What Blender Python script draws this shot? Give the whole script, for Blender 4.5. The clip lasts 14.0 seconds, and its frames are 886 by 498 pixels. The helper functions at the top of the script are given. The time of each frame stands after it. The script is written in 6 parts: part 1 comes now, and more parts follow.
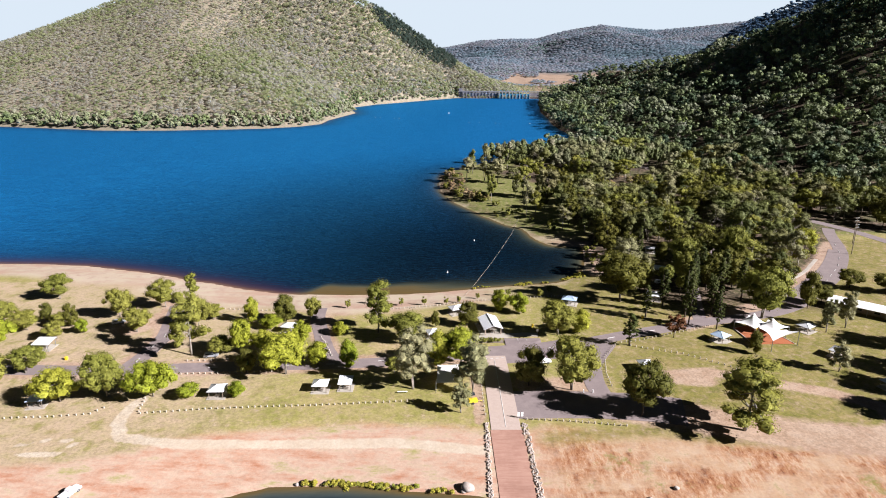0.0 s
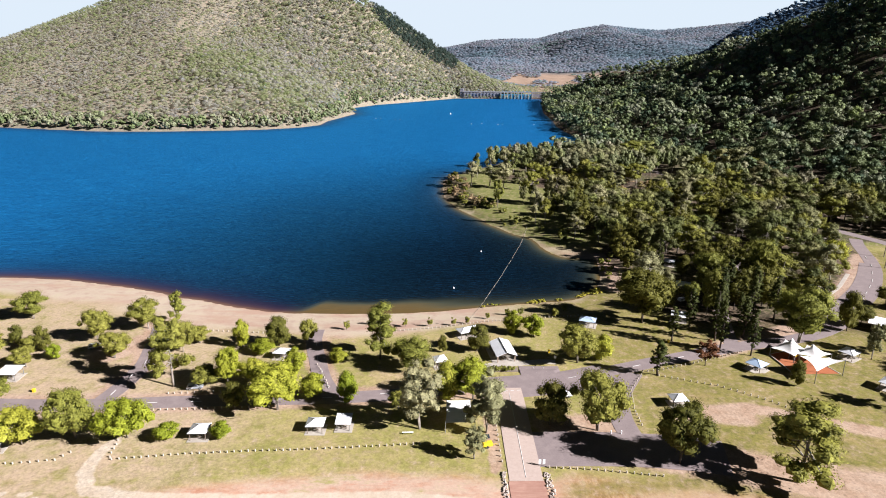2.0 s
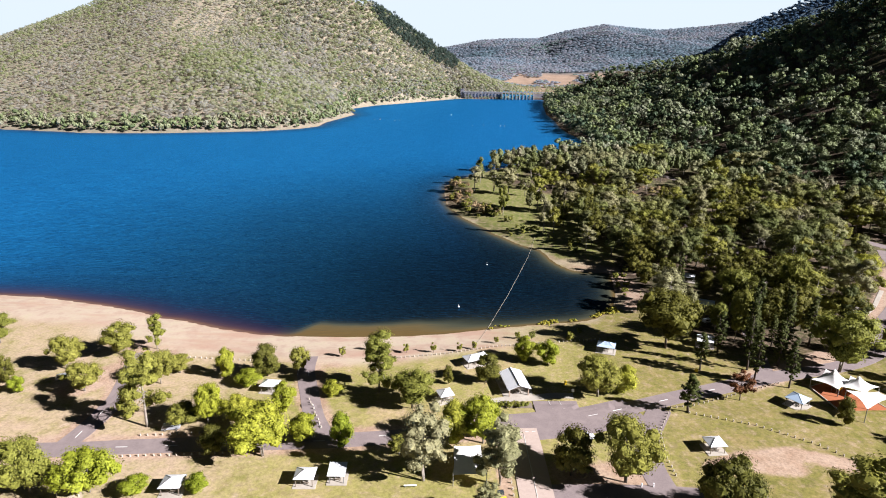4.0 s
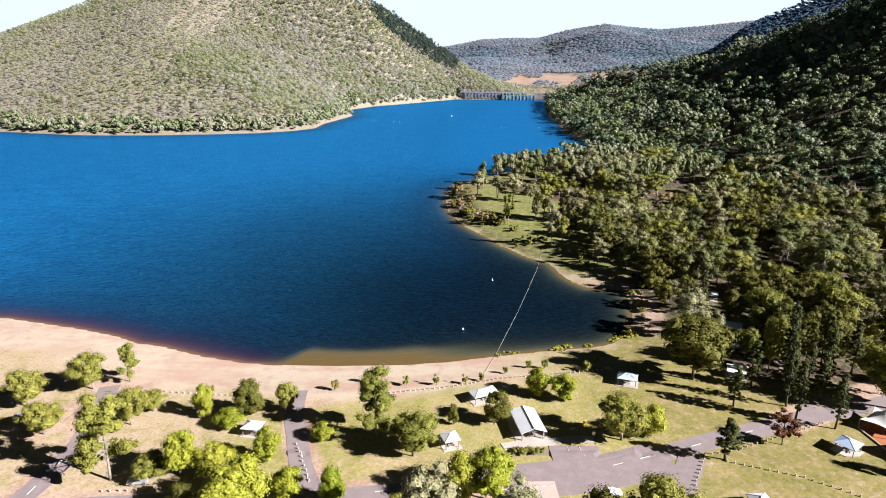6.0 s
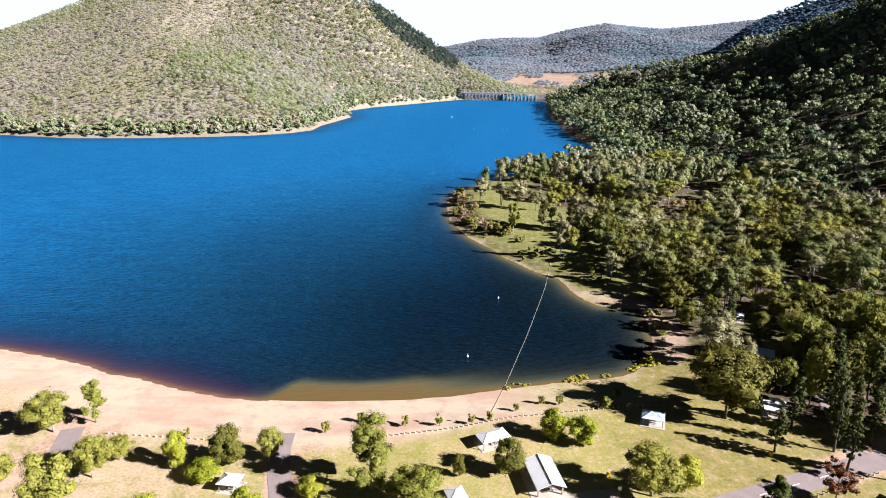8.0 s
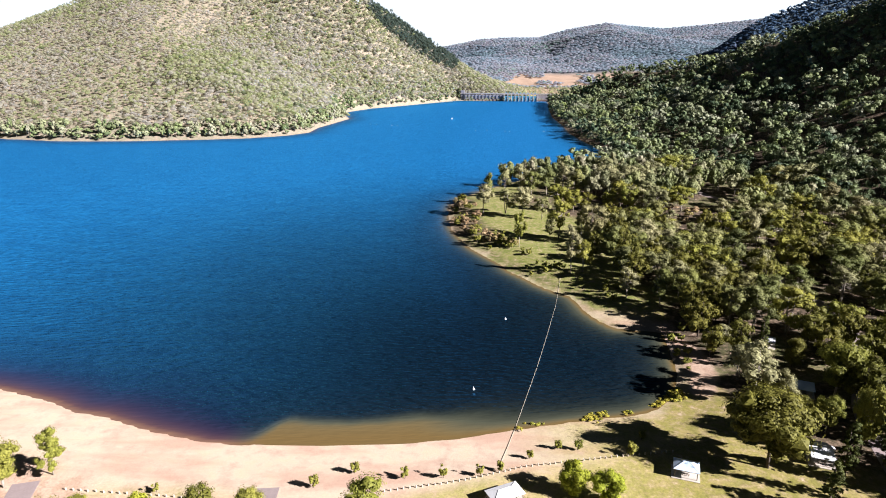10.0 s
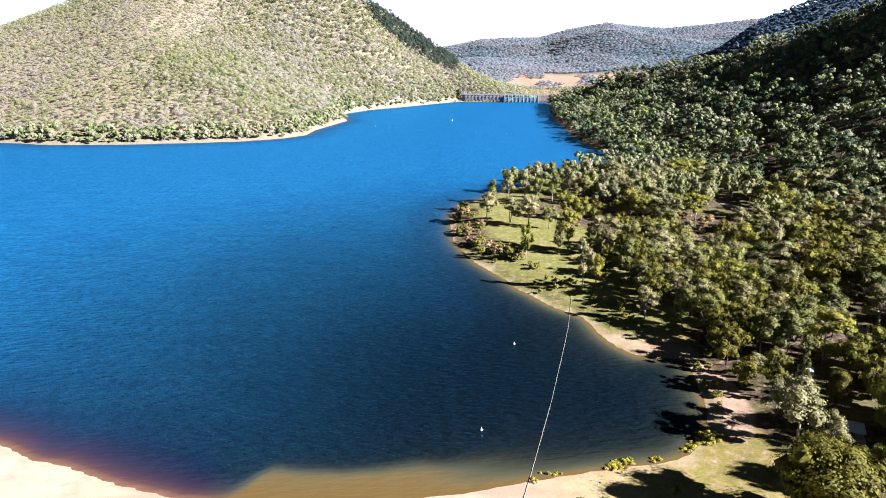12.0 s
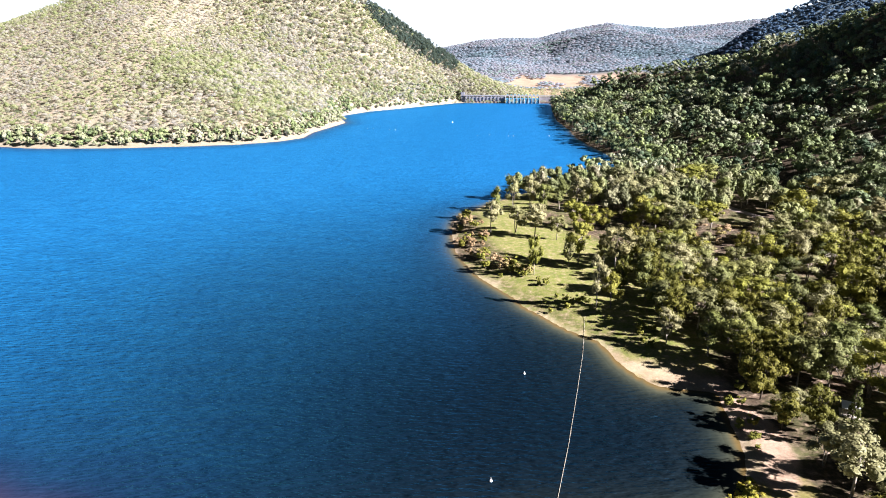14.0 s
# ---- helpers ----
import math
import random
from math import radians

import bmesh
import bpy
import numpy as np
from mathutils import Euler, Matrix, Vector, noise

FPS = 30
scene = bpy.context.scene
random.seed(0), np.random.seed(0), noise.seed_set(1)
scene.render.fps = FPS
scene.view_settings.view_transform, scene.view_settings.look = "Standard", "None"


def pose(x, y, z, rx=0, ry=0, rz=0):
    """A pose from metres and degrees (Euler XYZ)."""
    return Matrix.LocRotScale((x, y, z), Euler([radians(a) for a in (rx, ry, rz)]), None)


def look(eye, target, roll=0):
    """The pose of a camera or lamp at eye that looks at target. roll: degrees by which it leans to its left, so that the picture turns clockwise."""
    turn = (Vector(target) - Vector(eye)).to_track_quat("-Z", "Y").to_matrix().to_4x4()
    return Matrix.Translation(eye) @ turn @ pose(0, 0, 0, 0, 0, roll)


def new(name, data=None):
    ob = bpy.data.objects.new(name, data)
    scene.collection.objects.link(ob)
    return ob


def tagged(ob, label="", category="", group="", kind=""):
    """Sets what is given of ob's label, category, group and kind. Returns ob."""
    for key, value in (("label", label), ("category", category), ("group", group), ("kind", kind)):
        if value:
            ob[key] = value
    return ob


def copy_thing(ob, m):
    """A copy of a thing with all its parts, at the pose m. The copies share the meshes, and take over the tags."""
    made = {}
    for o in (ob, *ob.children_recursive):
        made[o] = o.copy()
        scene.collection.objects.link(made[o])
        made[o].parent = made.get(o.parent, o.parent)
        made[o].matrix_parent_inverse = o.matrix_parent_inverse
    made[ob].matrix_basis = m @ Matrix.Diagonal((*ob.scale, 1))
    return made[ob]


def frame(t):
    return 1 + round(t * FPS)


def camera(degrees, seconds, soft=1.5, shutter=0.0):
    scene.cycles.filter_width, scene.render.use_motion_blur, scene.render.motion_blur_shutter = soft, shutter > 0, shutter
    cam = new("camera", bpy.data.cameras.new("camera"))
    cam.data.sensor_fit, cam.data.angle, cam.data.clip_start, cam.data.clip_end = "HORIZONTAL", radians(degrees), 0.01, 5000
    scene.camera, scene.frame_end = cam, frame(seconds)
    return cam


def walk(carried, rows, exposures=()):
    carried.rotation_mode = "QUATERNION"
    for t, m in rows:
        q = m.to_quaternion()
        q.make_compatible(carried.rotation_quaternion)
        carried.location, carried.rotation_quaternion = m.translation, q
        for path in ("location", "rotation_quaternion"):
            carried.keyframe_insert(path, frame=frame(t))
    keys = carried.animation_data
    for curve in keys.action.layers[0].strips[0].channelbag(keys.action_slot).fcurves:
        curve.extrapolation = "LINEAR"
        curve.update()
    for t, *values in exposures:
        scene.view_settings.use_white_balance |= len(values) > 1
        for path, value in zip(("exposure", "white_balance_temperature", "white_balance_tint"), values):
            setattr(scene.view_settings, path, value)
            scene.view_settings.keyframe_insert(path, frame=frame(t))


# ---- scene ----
cam = camera(71.15, 14.0, 1.0)
PATH = [
    (0, -0.088, 0.190, 99.319, 72.6585, -0.1874, 0.1046),
    (1, -1.773, 10.809, 99.226, 72.6516, -0.2589, 0.1035),
    (2, -3.095, 21.480, 99.199, 72.6427, -0.3069, 0.0953),
    (3, -4.136, 32.195, 99.230, 72.6324, -0.3339, 0.0807),
    (4.25, -5.157, 45.642, 99.333, 72.6191, -0.3423, 0.0547),
    (5.5, -5.976, 59.136, 99.490, 72.6065, -0.3273, 0.0216),
    (6.5, -6.550, 69.956, 99.641, 72.5979, -0.3019, -0.0089),
    (7.5, -7.092, 80.791, 99.804, 72.5916, -0.2674, -0.0421),
    (8.5, -7.629, 91.634, 99.968, 72.5882, -0.2266, -0.0772),
    (9.5, -8.176, 102.479, 100.124, 72.5886, -0.1819, -0.1134),
    (10.5, -8.737, 113.319, 100.262, 72.5934, -0.1362, -0.1498),
    (11.5, -9.307, 124.147, 100.370, 72.6036, -0.0919, -0.1855),
    (12.5, -9.868, 134.957, 100.440, 72.6199, -0.0517, -0.2199),
    (13.25, -10.268, 143.048, 100.461, 72.6365, -0.0259, -0.2442),
    (14, -10.633, 151.123, 100.451, 72.6573, -0.0050, -0.2668),
]
walk(cam, [(t, pose(x, y, z, rx, ry, rz)) for t, x, y, z, rx, ry, rz in PATH],
     [(0.0, 1.51, 6250, 15), (3.0, 1.61, 6250, 15), (5.5, 1.77, 6260, 15), (8.0, 1.94, 6300, 16), (11.0, 2.12, 6370, 17), (14.0, 2.54, 6380, 17)])

# ---- light ----
SUN_FROM = Vector((0.83, -0.33, 0.50))          # low winter sun, behind and to the right
world = bpy.data.worlds.new("sky")
scene.world = world
world.use_nodes = True
wn = world.node_tree
sky = wn.nodes.new("ShaderNodeTexSky")
sky.sky_type = "NISHITA"
sky.sun_disc = False
sky.sun_elevation = math.asin(SUN_FROM.normalized().z)
sky.sun_rotation = math.atan2(SUN_FROM.x, SUN_FROM.y)
sky.altitude = 100.0
sky.air_density, sky.dust_density, sky.ozone_density = 1.0, 0.05, 1.2
wn.nodes["Background"].inputs["Strength"].default_value = 0.004
wn.links.new(sky.outputs[0], wn.nodes["Background"].inputs["Color"])

sun = new("sun", bpy.data.lights.new("sun", "SUN"))
sun.data.energy, sun.data.angle, sun.data.color = 5.0, radians(0.55), (1.0, 0.968, 0.95)
sun.matrix_world = look(SUN_FROM * 1000, (0, 0, 0))

# ---- materials ----


def material(name, rough=0.8, metal=0.0, spec=0.3):
    m = bpy.data.materials.new(name)
    m.use_nodes = True
    b = m.node_tree.nodes["Principled BSDF"]
    b.inputs["Roughness"].default_value = rough
    b.inputs["Metallic"].default_value = metal
    b.inputs["Specular IOR Level"].default_value = spec
    return m, m.node_tree, b


def noise_node(nt, scale, detail=4.0, rough=0.6, vec=None, stretch=None):
    n = nt.nodes.new("ShaderNodeTexNoise")
    n.inputs["Scale"].default_value, n.inputs["Detail"].default_value = scale, detail
    n.inputs["Roughness"].default_value = rough
    if vec is None:
        vec = nt.nodes.new("ShaderNodeTexCoord").outputs["Object"]
    if stretch:
        mp = nt.nodes.new("ShaderNodeMapping")
        mp.inputs["Scale"].default_value = stretch
        nt.links.new(vec, mp.inputs["Vector"])
        vec = mp.outputs[0]
    nt.links.new(vec, n.inputs["Vector"])
    return n.outputs["Fac"]


def world_pos(nt):
    return nt.nodes.new("ShaderNodeNewGeometry").outputs["Position"]


def ramp(nt, fac, stops):
    r = nt.nodes.new("ShaderNodeValToRGB")
    e = r.color_ramp.elements
    while len(e) < len(stops):
        e.new(0.5)
    for i, (p, c) in enumerate(stops):
        e[i].position, e[i].color = p, (*c, 1)
    nt.links.new(fac, r.inputs[0])
    return r.outputs[0]


def mix(nt, fac, a, b, blend="MIX"):
    n = nt.nodes.new("ShaderNodeMix")
    n.data_type, n.blend_type = "RGBA", blend
    for sock, v in ((n.inputs[0], fac), (n.inputs[6], a), (n.inputs[7], b)):
        if isinstance(v, (int, float)):
            sock.default_value = v
        elif isinstance(v, tuple):
            sock.default_value = (*v, 1)
        else:
            nt.links.new(v, sock)
    return n.outputs[2]


def sums(nt, op, a, b, c=None):
    n = nt.nodes.new("ShaderNodeMath")
    n.operation = op
    n.use_clamp = True
    for sock, v in zip(n.inputs, (a, b, c)):
        if v is None:
            continue
        if isinstance(v, (int, float)):
            sock.default_value = v
        else:
            nt.links.new(v, sock)
    return n.outputs[0]


def bump(nt, b, height, strength=0.3, dist=0.1):
    n = nt.nodes.new("ShaderNodeBump")
    n.inputs["Strength"].default_value, n.inputs["Distance"].default_value = strength, dist
    nt.links.new(height, n.inputs["Height"])
    nt.links.new(n.outputs[0], b.inputs["Normal"])


def attribute(nt, name):
    a = nt.nodes.new("ShaderNodeAttribute")
    a.attribute_name = name
    return a.outputs["Fac"]


def surface(name, dark, light, scale, rough=0.8, metal=0.0, spec=0.3, relief=0.0, grime=None, stretch=None):
    """Two tones of one surface in fine grain, and larger stains over them."""
    m, nt, b = material(name, rough, metal, spec)
    pos = world_pos(nt)
    fine = noise_node(nt, scale, 6, 0.7, pos, stretch)
    col = ramp(nt, fine, [(0.3, dark), (0.7, light)])
    big = noise_node(nt, scale * 0.13, 4, 0.6, pos)
    if grime:
        col = mix(nt, ramp(nt, big, [(0.45, (0, 0, 0)), (0.7, (0.8, 0.8, 0.8))]), col, grime)
    else:
        col = mix(nt, 0.5, col, ramp(nt, big, [(0.3, (0.75, 0.75, 0.75)), (0.7, (1.1, 1.1, 1.1))]), "MULTIPLY")
    nt.links.new(col, b.inputs["Base Color"])
    if relief:
        bump(nt, b, fine, 0.5, relief)
    return m


def foliage(name, tones, shine=0.6, per="object", sheer=0.17, vary=0.3, gaps=0.0):
    """Leaves: a tone for each tree, varied from leaf to leaf, letting some light through."""
    m, nt, b = material(name, shine, 0, 0.1)
    if per == "object":
        tree = nt.nodes.new("ShaderNodeObjectInfo").outputs["Random"]
    else:
        tree = attribute(nt, "tint")
    leaf = nt.nodes.new("ShaderNodeNewGeometry").outputs["Random Per Island"]
    k = len(tones) - 1
    col = ramp(nt, tree, [(i / k, c) for i, c in enumerate(tones)])
    col = mix(nt, 1.0, col, ramp(nt, leaf, [(0.0, (1 - vary,) * 3), (1.0, (1 + vary,) * 3)]), "MULTIPLY")
    nt.links.new(col, b.inputs["Base Color"])
    tr = nt.nodes.new("ShaderNodeBsdfTranslucent")
    nt.links.new(col, tr.inputs["Color"])
    ms = nt.nodes.new("ShaderNodeMixShader")
    ms.inputs[0].default_value = sheer
    nt.links.new(b.outputs[0], ms.inputs[1])
    nt.links.new(tr.outputs[0], ms.inputs[2])
    last = ms
    if gaps:
        # a thin crown, with sky and ground showing between its leaves
        last = nt.nodes.new("ShaderNodeMixShader")
        last.inputs[0].default_value = gaps
        nt.links.new(ms.outputs[0], last.inputs[1])
        nt.links.new(nt.nodes.new("ShaderNodeBsdfTransparent").outputs[0], last.inputs[2])
    nt.links.new(last.outputs[0], nt.nodes["Material Output"].inputs[0])
    return m


GUM = foliage("gum_leaves", [(0.068, 0.083, 0.025), (0.135, 0.132, 0.055), (0.096, 0.112, 0.033), (0.153, 0.160, 0.045), (0.178, 0.160, 0.078), (0.119, 0.136, 0.037)])
GREY = foliage("grey_gum_leaves", [(0.159, 0.164, 0.075), (0.228, 0.214, 0.109), (0.187, 0.187, 0.083)])
LIME = foliage("bright_leaves", [(0.166, 0.199, 0.016), (0.221, 0.236, 0.022), (0.271, 0.267, 0.034)])
OLIVE = foliage("olive_leaves", [(0.130, 0.139, 0.025), (0.189, 0.182, 0.035), (0.156, 0.163, 0.029)])
DEEP = foliage("deep_green_leaves", [(0.077, 0.079, 0.014), (0.118, 0.110, 0.020), (0.095, 0.096, 0.018)])
PINEGREEN = foliage("pine_needles", [(0.045, 0.056, 0.015), (0.068, 0.077, 0.018), (0.055, 0.067, 0.017)])
DRYLEAF = foliage("dry_brown_leaves", [(0.22, 0.15, 0.075), (0.27, 0.19, 0.11), (0.20, 0.17, 0.06)])
RUST = foliage("rusty_leaves", [(0.134, 0.0503, 0.0201), (0.1072, 0.0469, 0.0201)])
WOODS = foliage("woodland_leaves", [(0.077, 0.095, 0.041), (0.108, 0.127, 0.050), (0.150, 0.156, 0.085), (0.135, 0.158, 0.056), (0.197, 0.184, 0.121), (0.176, 0.190, 0.075)], per="stuff")
HILLWOODS = foliage("hillside_leaves", [(0.048, 0.074, 0.042), (0.098, 0.129, 0.061), (0.148, 0.177, 0.079), (0.199, 0.211, 0.147), (0.171, 0.211, 0.071)], per="stuff")
# the ridge's haze is put into these leaf tones as blue
MIDWOODS = foliage("ridge_leaves_haze_tint", [(0.060, 0.117, 0.194), (0.082, 0.144, 0.231), (0.114, 0.178, 0.257), (0.153, 0.192, 0.286)], per="stuff", sheer=0.4, vary=0.1)
# all but the dark pine tone paled and greyed to imitate haze
DRYWOODS = foliage("dry_leaves_haze_pale", [(0.063, 0.090, 0.070), (0.260, 0.302, 0.137), (0.332, 0.350, 0.194), (0.367, 0.364, 0.266), (0.400, 0.383, 0.339), (0.323, 0.313, 0.266)], per="stuff", sheer=0.6, vary=0.08, gaps=0.46)
SHOREWOODS = foliage("shoreline_leaves", [(0.082, 0.109, 0.050), (0.134, 0.166, 0.069), (0.178, 0.192, 0.106), (0.211, 0.207, 0.142)], per="stuff")
# far leaf tones paled and blued in place of haze in the air
FARWOODS = foliage("far_leaves_haze_tint", [(0.154, 0.224, 0.245), (0.185, 0.254, 0.305), (0.246, 0.285, 0.334), (0.276, 0.265, 0.305), (0.185, 0.276, 0.245)], per="stuff", sheer=0.45, vary=0.1, gaps=0.3)
BARK = surface("pale_bark", (0.1608, 0.134, 0.1072), (0.3082, 0.2814, 0.2412), 3.0, 0.85, grime=(0.1072, 0.0804, 0.0603))
DARKBARK = surface("dark_bark", (0.0402, 0.0301, 0.0235), (0.0938, 0.0737, 0.057), 4.0, 0.9)
ASPHALT = surface("worn_asphalt", (0.155, 0.124, 0.120), (0.215, 0.174, 0.166), 2.5, 0.85, relief=0.01, grime=(0.2278, 0.1843, 0.1742))
CONCRETE = surface("pale_concrete", (0.3216, 0.2881, 0.2412), (0.402, 0.3685, 0.3149), 1.5, 0.85, grime=(0.2814, 0.2412, 0.201))
RAMPTOP = surface("dusty_concrete", (0.335, 0.2613, 0.2211), (0.402, 0.3216, 0.2747), 1.2, 0.85, grime=(0.3618, 0.2881, 0.2412))
RAMPLOW = surface("red_stained_concrete", (0.268, 0.1407, 0.1039), (0.3618, 0.2211, 0.1675), 1.0, 0.85, relief=0.02, grime=(0.2144, 0.1072, 0.0771), stretch=(0.25, 2.5, 1))
LINE = surface("road_paint", (0.4154, 0.402, 0.3752), (0.5025, 0.4891, 0.469), 3.0, 0.7)
ZINC = surface("pale_metal_roof", (0.62, 0.63, 0.64), (0.72, 0.73, 0.74), 0.9, 0.45, 0.0, 0.5, stretch=(8, 0.4, 1))
BLUEROOF = surface("blue_metal_roof", (0.36, 0.48, 0.62), (0.46, 0.57, 0.70), 0.9, 0.4, 0.0, 0.5, stretch=(8, 0.4, 1))
CANVAS = surface("white_sailcloth", (0.78, 0.76, 0.72), (0.84, 0.82, 0.79), 1.2, 0.7)
RUBBER = surface("orange_softfall", (0.2814, 0.0871, 0.0335), (0.335, 0.1139, 0.0469), 3.0, 0.9)
STEEL = surface("galvanised_steel", (0.2814, 0.2814, 0.2814), (0.3484, 0.3484, 0.3484), 4.0, 0.4, 0.6)
TIMBER = surface("weathered_timber", (0.134, 0.1072, 0.0804), (0.2278, 0.1876, 0.1474), 5.0, 0.85)
BRICK = surface("tan_blockwork", (0.2412, 0.1809, 0.134), (0.3082, 0.2412, 0.1876), 2.0, 0.85)
PALETIMBER = surface("sun_bleached_timber", (0.30, 0.26, 0.21), (0.44, 0.39, 0.33), 4.0, 0.85)
ROCK = surface("pale_rock", (0.26, 0.21, 0.18), (0.45, 0.39, 0.34), 1.6, 0.9, relief=0.05)
DAMWALL = surface("grey_dam_concrete", (0.165, 0.17, 0.20), (0.23, 0.235, 0.27), 0.12, 0.85, grime=(0.14, 0.11, 0.10))
DAMFOOT = surface("rust_stained_concrete", (0.13, 0.085, 0.075), (0.19, 0.14, 0.13), 0.2, 0.9, grime=(0.11, 0.075, 0.06))
PIERPAINT = surface("weathered_pier_concrete", (0.26, 0.26, 0.27), (0.36, 0.36, 0.36), 0.3, 0.85)
GATEPAINT = surface("blue_gate_paint", (0.05, 0.19, 0.30), (0.08, 0.27, 0.38), 0.4, 0.5)
WHITEPAINT = surface("white_paint", (0.74, 0.74, 0.73), (0.82, 0.82, 0.81), 2.0, 0.45)
YELLOW = surface("yellow_paint", (0.62, 0.42, 0.02), (0.72, 0.50, 0.03), 3.0, 0.45)
BLACK = surface("black_rubber", (0.02, 0.02, 0.02), (0.04, 0.04, 0.04), 4.0, 0.7)
GLASS = surface("dark_glass", (0.02, 0.025, 0.03), (0.03, 0.035, 0.04), 1.0, 0.08, 0, 0.6)
SILVER = surface("silver_car_paint", (0.42, 0.44, 0.47), (0.50, 0.52, 0.55), 2.0, 0.3, 0.4)
ROPE = surface("pale_rope", (0.30, 0.26, 0.20), (0.40, 0.36, 0.29), 6.0, 0.8)

# glowing sheet added far behind the hills as the pale haze along the horizon
HAZE = bpy.data.materials.new("horizon_haze_glow")
HAZE.use_nodes = True
nt = HAZE.node_tree
nt.nodes.remove(nt.nodes["Principled BSDF"])
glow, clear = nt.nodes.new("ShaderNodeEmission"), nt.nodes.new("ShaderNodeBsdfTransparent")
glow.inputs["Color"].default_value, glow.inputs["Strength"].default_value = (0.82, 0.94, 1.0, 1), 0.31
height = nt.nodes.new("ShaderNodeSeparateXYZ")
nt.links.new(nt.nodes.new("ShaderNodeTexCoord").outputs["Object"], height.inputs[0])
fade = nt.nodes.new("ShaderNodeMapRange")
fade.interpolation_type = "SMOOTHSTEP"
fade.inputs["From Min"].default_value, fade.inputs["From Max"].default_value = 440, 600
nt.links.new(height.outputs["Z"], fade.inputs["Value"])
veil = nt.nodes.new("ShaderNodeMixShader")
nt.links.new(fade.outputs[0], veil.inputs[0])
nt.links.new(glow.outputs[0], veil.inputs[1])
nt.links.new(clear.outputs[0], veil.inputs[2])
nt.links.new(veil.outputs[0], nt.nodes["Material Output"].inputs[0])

# ---- terrain ----
SHORE_NEAR = [(-1500, 440), (-700, 370), (-400, 318), (-300, 302), (-220, 291), (-202, 291), (-176, 288.5), (-144, 279.5), (-126, 273), (-115, 267), (-106.6, 265.2),
              (-98, 261.5), (-89, 257.6), (-72, 252.5), (-55.5, 250.5), (-40, 250.3), (-21, 251), (-4, 253.8), (8.6, 257.4), (23, 261), (36, 263.6), (49, 266), (55, 268.4),
              (63.3, 276.7), (69.5, 291), (73, 310), (75, 321)]
SHORE_SPIT = [(67, 323.5), (58.2, 325), (53.7, 332), (50.5, 340), (49, 349), (47, 359), (41, 364), (35, 371.7), (29, 383), (24.2, 390), (20.7, 401), (13.3, 415), (7.5, 426.5), (1.6, 446), (-3.5, 470), (-4, 502), (-3.3, 526), (4, 552),
              (40, 600), (90, 660), (150, 715), (172, 750), (169, 790)]
SHORE_FAR = [(166, 840), (163, 880), (163, 945), (172, 1038), (178, 1167), (196, 1312), (226, 1512), (232, 1546), (50, 1566), (30, 1566), (-57, 1455), (-100, 1398), (-144, 1345),
             (-180, 1262), (-176, 1200), (-159, 1136), (-172, 1070), (-185, 1004), (-186, 950), (-210, 915), (-254, 888), (-312, 873), (-380, 861), (-454, 856), (-546, 880),
             (-640, 904), (-800, 930), (-1500, 960)]
LAKE = np.array(SHORE_NEAR + SHORE_SPIT + SHORE_FAR, float)
COVE = np.array([(-700, -50), (-300, 75), (-130, 96), (-73.5, 110.5), (-53, 120.7), (-42.1, 124.8), (-25.3, 125.5), (-11.4, 124.4), (2.5, 122.5), (20.5, 121.3), (40.5, 117),
                 (80.9, 110.4), (150, 100), (320, 80), (700, -50), (700, -700), (-700, -700)], float)
FOOT = np.array([(168, 880), (176, 800), (215, 640), (235, 520), (262, 440), (320, 405), (400, 372), (900, 240), (2500, 200), (2500, 1500), (240, 1510),
                 (222, 1440), (204, 1320), (186, 1170), (178, 1040), (168, 945)], float)
RIDGE_LEFT = [(-1700, 1500, 40), (-1300, 1500, 60), (-1005, 1500, 120), (-737, 1500, 212), (-500, 1480, 262), (-330, 1490, 252), (-182, 1520, 210),
              (-104, 1600, 169), (-15, 1650, 113), (97, 1728, 42)]
RIDGE_RIGHT = [(235, 1420, 18), (328, 1277, 72), (434, 1150, 91), (493, 1021, 124), (529, 923, 152), (600, 800, 206), (800, 700, 280), (1500, 500, 300)]
RIDGE_FAR = [(-500, 3200, 60), (10, 3000, 88), (165, 3000, 118), (295, 3010, 125), (420, 3000, 126), (545, 3000, 159), (716, 3000, 188), (845, 3010, 174), (970, 3000, 165),
             (1145, 3000, 180), (1290, 3010, 196), (1400, 3000, 208), (2400, 2900, 280)]
RIDGE_MID = [(820, 2200, 30), (883, 2200, 82), (931, 2200, 118), (997, 2200, 165), (1081, 2210, 200), (1164, 2200, 238), (1213, 2200, 260), (1277, 2200, 290), (1700, 2150, 380)]


def to_line(P, pts, closed=False):
    """Distance of points to a line of segments, and where along it the nearest place lies (by its third coordinate)."""
    pts = np.asarray(pts, float)
    n = len(pts)
    best = np.full(len(P), 1e18)
    zz = np.zeros(len(P))
    for i in range(n if closed else n - 1):
        a, b = pts[i], pts[(i + 1) % n]
        ab = b[:2] - a[:2]
        u = np.clip(((P - a[:2]) @ ab) / (ab @ ab + 1e-9), 0, 1)
        dd = ((P - a[:2] - u[:, None] * ab) ** 2).sum(1)
        w = dd < best
        best = np.where(w, dd, best)
        if len(a) > 2:
            zz = np.where(w, a[2] + u * (b[2] - a[2]), zz)
    return np.sqrt(best), zz


def inside(P, poly):
    x, y = P[:, 0], P[:, 1]
    r = np.zeros(len(P), bool)
    j = len(poly) - 1
    for i in range(len(poly)):
        (xi, yi), (xj, yj) = poly[i], poly[j]
        if yi != yj:
            r ^= ((yi > y) != (yj > y)) & (x < (xj - xi) * (y - yi) / (yj - yi) + xi)
        j = i
    return r


